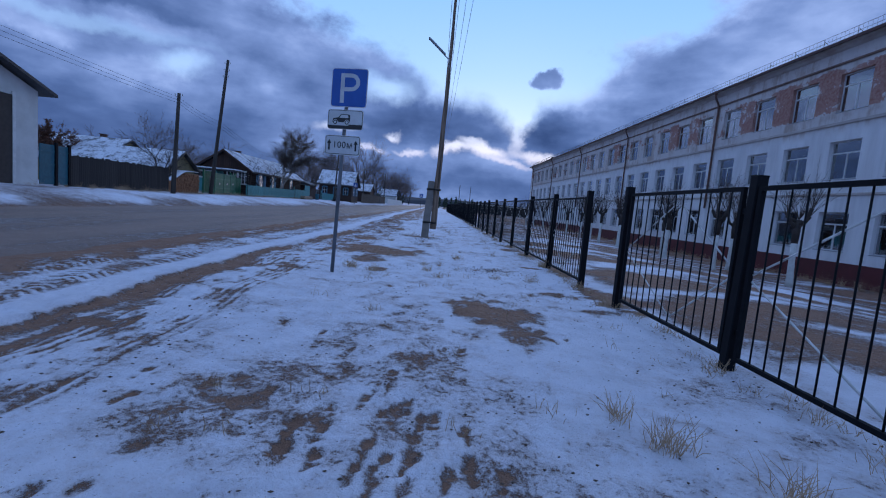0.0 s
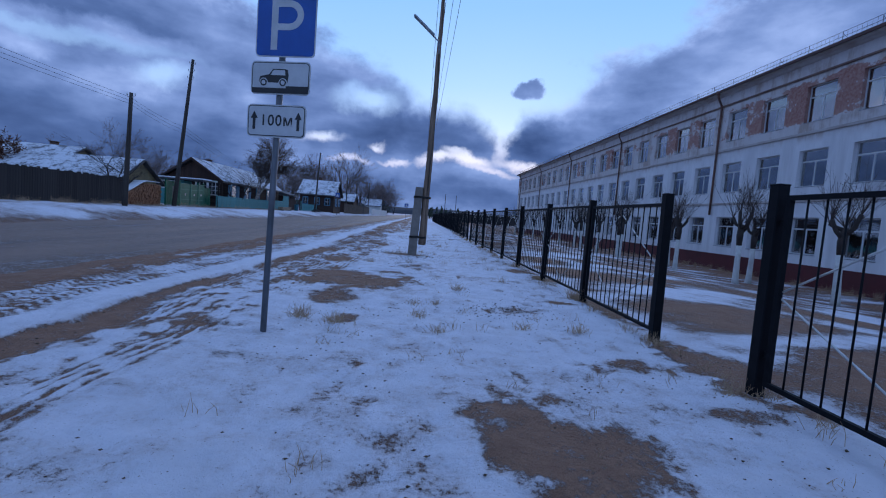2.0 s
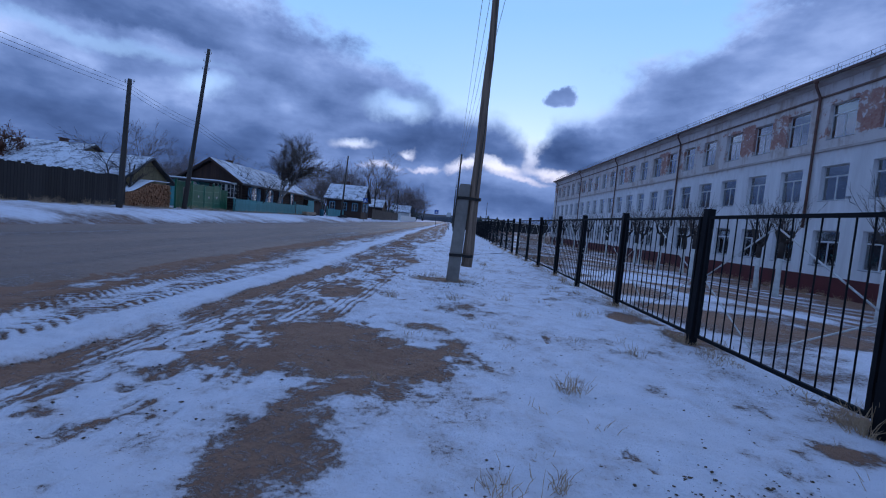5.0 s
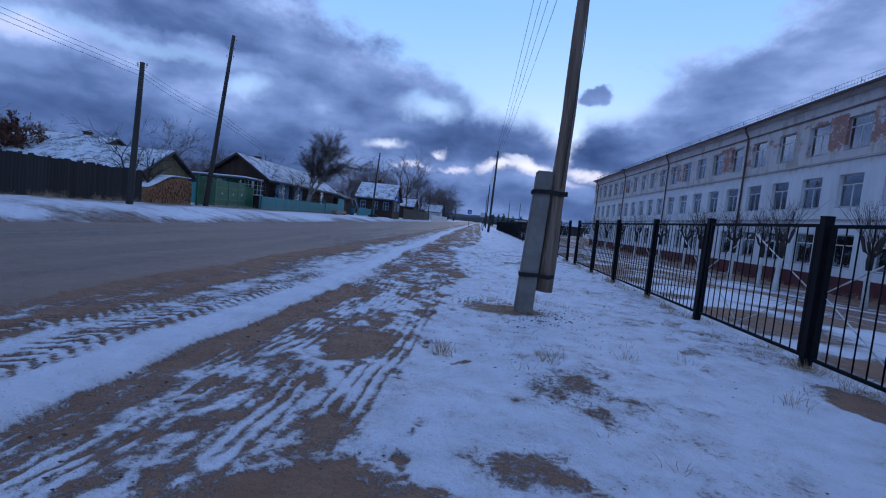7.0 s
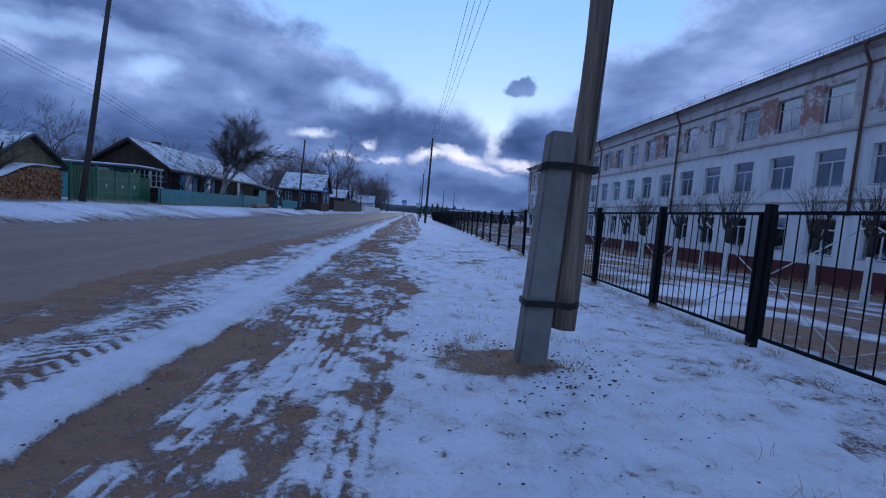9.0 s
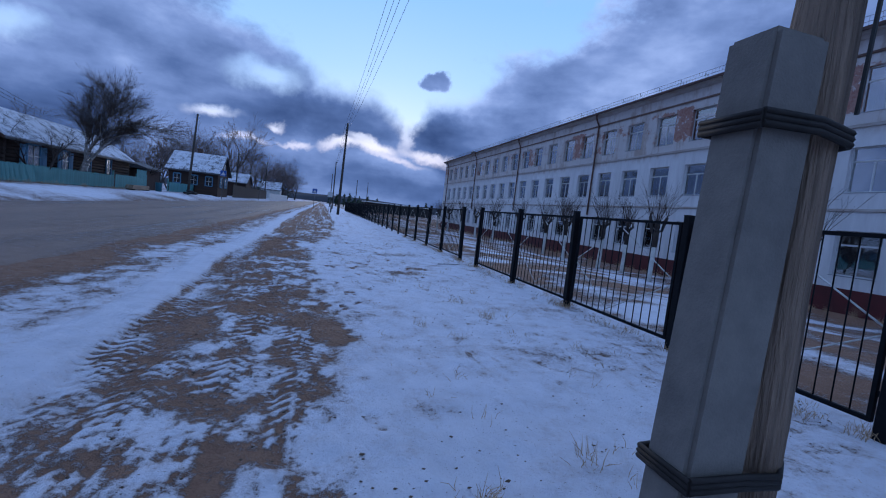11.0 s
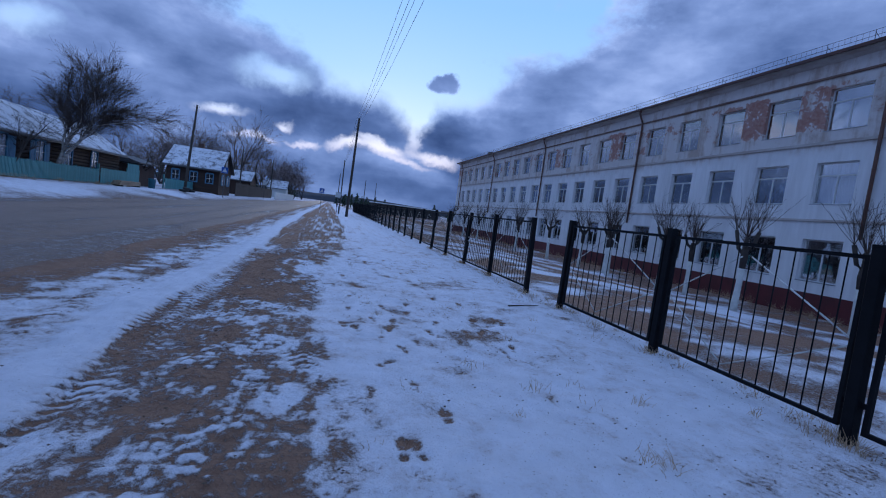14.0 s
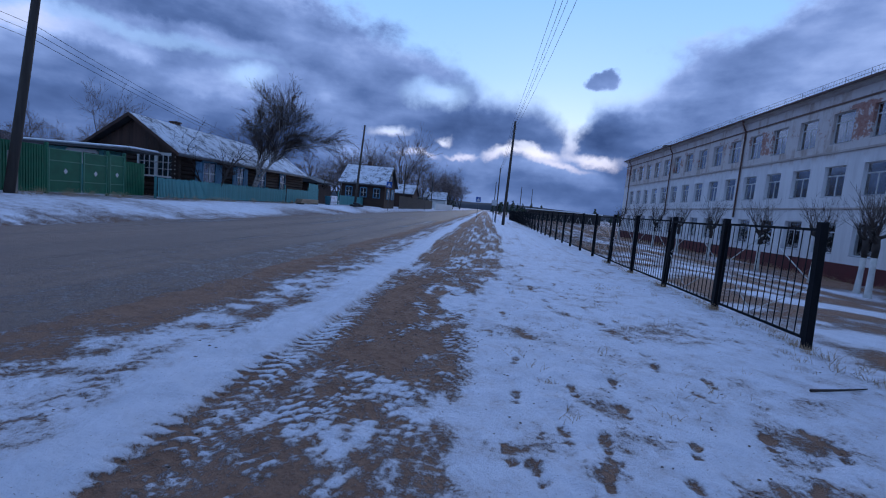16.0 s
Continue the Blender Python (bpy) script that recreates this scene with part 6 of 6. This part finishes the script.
road_sign(-14.6, 80.0, 3.5, 0.4, 0, "crossing")
road_sign(-14.2, 112.0, 3.2, 0.4, 0, "plain")
road_sign(-3.2, 92.0, 3.3, 0.0, 0, "crossing")
road_sign(-0.8, 86.0, 2.9, 0.0, 0, "plain")
for y in (78.5, 81.0, 83.5):
    p = tagged(part("bollard", (lambda b: (bm_tube(b, [(-0.6, y, -0.1), (-0.6, y, 1.0)], 0.05, 8), b)[1])(bmesh.new()), M_SIGNPOLE), "thin grey roadside bollard standing in snow", "bollard", "bollards by the path")

# ---- the distance ----
def far_hill(cx, cy, w, d, h, seed, label):
    bm = bmesh.new()
    n = 40
    rows = []
    for j in range(9):
        rows.append([bm.verts.new((cx + w * (i / n - 0.5), cy + d * (j / 8 - 0.5), h * max(0, (1 - (2 * i / n - 1) ** 2)) * (1 - (2 * j / 8 - 1) ** 2) * (0.75 + 0.5 * noise.noise(Vector((i * 0.22, j * 0.5, seed)))) - 1.0)) for i in range(n + 1)])
    for j in range(8):
        for i in range(n):
            bm.faces.new((rows[j][i], rows[j][i + 1], rows[j + 1][i + 1], rows[j + 1][i])).smooth = True
    return tagged(part("backdrop_hill", bm, M_HILL), label, "hill", kind="structure")


far_hill(-900, 760, 900, 300, 75, 1.0, "low dark wooded hill on the horizon")
far_hill(60, 1250, 2200, 220, 26, 2.0, "low dark wooded ridge far ahead")


def pine_belt(name, xs, y, height, label):
    """A belt of far pines: trunks with many drooping boughs, joined as one."""
    rng = np.random.default_rng(77)
    sticks = []
    for x in xs:
        h = height * rng.uniform(0.6, 1.2)
        yy = y + rng.uniform(-15, 15)
        sticks.append(((x, yy, -1), (x, yy, h), 0.35, 0.05))
        for k in range(34):
            f = rng.uniform(0.2, 1.0)
            a = rng.uniform(0, 6.28)
            ln = (1.05 - f) * h * 0.26 + 0.4
            sticks.append(((x, yy, h * f), (x + ln * math.cos(a), yy + ln * math.sin(a), h * f - ln * 0.25), 0.38, 0.12))
    me = branch_mesh(name, sticks, M_PINE, 3)
    return tagged(new(name, me), label, "trees", kind="stuff")


pine_belt("far_pines", [1 + k * 1.3 + random.Random(k).uniform(-1, 1) for k in range(18)] + [50 + k * 5 for k in range(30)], 230, 5.5, "far belt of dark pines on the horizon")
pine_belt("far_pines", [-140 + k * 4 for k in range(30)], 330, 12.0, "far belt of dark pines on the horizon")
low = thing("far_shed", "long low dark far building beyond the fence", "building")
box_part("wall", (14, 190, -0.5), (40, 200, 3.2), M_PLANKDARK, low)
box_part("roof", (13.5, 189.5, 3.2), (40.5, 200.5, 3.5), M_SNOW, low)

# ---- dry grass, twigs and clods ----
def grass(name, spots, label):
    rng = np.random.default_rng(3)
    sticks = []
    for gx, gy, n, h in spots:
        z0 = ground_z(gx, gy)
        for _ in range(n):
            bx, by = gx + rng.normal(0, 0.055), gy + rng.normal(0, 0.055)
            d = np.array([rng.normal(0, 0.45), rng.normal(0, 0.45), 1.0])
            d /= np.linalg.norm(d)
            p = np.array((bx, by, z0 - 0.03))
            ln = h * rng.uniform(0.5, 1.2)
            q = p + d * ln * 0.6
            d2 = d + np.array([rng.normal(0, 0.3), rng.normal(0, 0.3), -0.25])
            sticks += [(p, q, 0.0026, 0.002), (q, q + d2 / np.linalg.norm(d2) * ln * 0.5, 0.002, 0.0009)]
    return tagged(new(name, branch_mesh(name, sticks, M_DRYGRASS, 3)), label, "grass", kind="stuff")


rnd = random.Random(23)
tufts = [(-1.54, 8.18, 100, 0.17), (-1.12, 8.09, 80, 0.14), (0.54, 10.87, 60, 0.15), (-0.17, 8.74, 36, 0.11), (0.07, 7.92, 30, 0.12), (1.82, 8.29, 60, 0.14), (1.14, 8.33, 36, 0.12), (0.06, 9.48, 36, 0.11), (-0.23, 9.4, 30, 0.11), (-1.42, 14.5, 40, 0.14), (-0.4, 14.6, 40, 0.17), (1.6, 14.2, 26, 0.14), (0.5, 15.0, 22, 0.15), (1.35, 2.55, 70, 0.20), (1.7, 2.1, 60, 0.2), (1.2, 2.9, 40, 0.18), (-0.1, 18.0, 30, 0.16), (0.65, 21.7, 40, 0.15), (0.45, 22.6, 30, 0.15), (0.3, 17.7, 20, 0.14), (1.9, 17.2, 26, 0.15), (1.6, 12.2, 26, 0.14)]
tufts += [(rnd.uniform(-1.6, 2.5), rnd.uniform(1.8, 34), rnd.randint(4, 14), rnd.uniform(0.06, 0.13)) for _ in range(170)]
tufts += [(2.66 + rnd.gauss(0, 0.14), rnd.uniform(-1, 40), rnd.randint(10, 26), rnd.uniform(0.07, 0.17)) for _ in range(230)]
for py in posts_mid + posts_low + posts_far[:5]:
    tufts += [(2.6 + rnd.gauss(0, 0.07), py + rnd.gauss(0, 0.1), 24, 0.14) for _ in range(3)]
tufts += [(2.58, 10.5, 70, 0.26), (2.62, 10.66, 60, 0.22)]
tufts += [(-0.5 + rnd.gauss(0, 0.4), 17.0 + rnd.gauss(0, 0.4), 16, 0.13) for _ in range(16)]
tufts += [(rnd.uniform(-19.2, -17.5), rnd.uniform(21, 62), rnd.randint(20, 40), rnd.uniform(0.15, 0.35)) for _ in range(160)]
grass("dry_grass", tufts, "dry straw-coloured grass tufts poking through snow")
weeds = [(FX - 0.4 - abs(rnd.gauss(0, 0.5)), rnd.uniform(12, 95), rnd.randint(20, 36), rnd.uniform(0.2, 0.5)) for _ in range(260)]
grass("dry_weeds", weeds, "dry weeds along the school plinth")


def clods(name, spots, label):
    """Loose crumbs of frozen soil."""
    rng = np.random.default_rng(8)
    verts, faces = [], []
    for x, y, r in spots:
        c, b = np.array((x, y, ground_z(x, y) + r * 0.1)), len(verts)
        dirs = np.array([(1, 0.3, 0), (-1, -0.2, 0), (-0.3, 0.8, 0), (0.2, -0.7, 0), (0.1, 0, 0.4), (0, 0, -0.5)]) * r * rng.uniform(0.6, 1.3, (6, 1))
        verts += (c + dirs).tolist()
        faces += [(b + i, b + j, b + k) for i, j, k in ((0, 2, 4), (2, 1, 4), (1, 3, 4), (3, 0, 4), (2, 0, 5), (1, 2, 5), (3, 1, 5), (0, 3, 5))]
    me = bpy.data.meshes.new(name)
    me.from_pydata(verts, [], faces)
    me.materials.append(M_SOIL)
    return tagged(new(name, me), label, "soil", kind="stuff")


M_SOIL = worn("frozen_soil", (0.12, 0.08, 0.055), (0.07, 0.048, 0.034), rough=0.95, vary=0.0)
crumbs = [(rnd.gauss(-3.6, 0.8), rnd.uniform(1.5, 40), rnd.uniform(0.005, 0.018)) for _ in range(1500)]
crumbs += [(rnd.uniform(-2.8, 2.6), rnd.uniform(1.5, 34), rnd.uniform(0.004, 0.015)) for _ in range(4200)]
crumbs += [(-0.2 + rnd.gauss(0, 0.4), 13.8 + rnd.gauss(0, 0.35), rnd.uniform(0.006, 0.018)) for _ in range(220)]
crumbs += [(1.1 + rnd.gauss(0, 0.35), 9.35 + rnd.gauss(0, 0.3), rnd.uniform(0.006, 0.018)) for _ in range(180)]
crumbs += [(-0.5 + rnd.gauss(0, 0.5), 17.0 + rnd.gauss(0, 0.45), rnd.uniform(0.008, 0.022)) for _ in range(420)]
crumbs += [(2.66 + rnd.gauss(0, 0.12), rnd.uniform(0, 35), rnd.uniform(0.006, 0.02)) for _ in range(500)]
clods("soil_crumbs", crumbs, "dark crumbs of frozen soil on the snow")
stick = thing("fallen_branch", "thin dark fallen branch on the snow", "branch", at=(1.42, 27.6, 0.02), turn=-72)
bm = bmesh.new()
bm_tube(bm, [(0, 0, 0.02), (0.02, 0.35, 0.03), (-0.03, 0.78, 0.02)], [0.014, 0.011, 0.006], 6)
part("stem", bm, M_BARKDARK, stick)
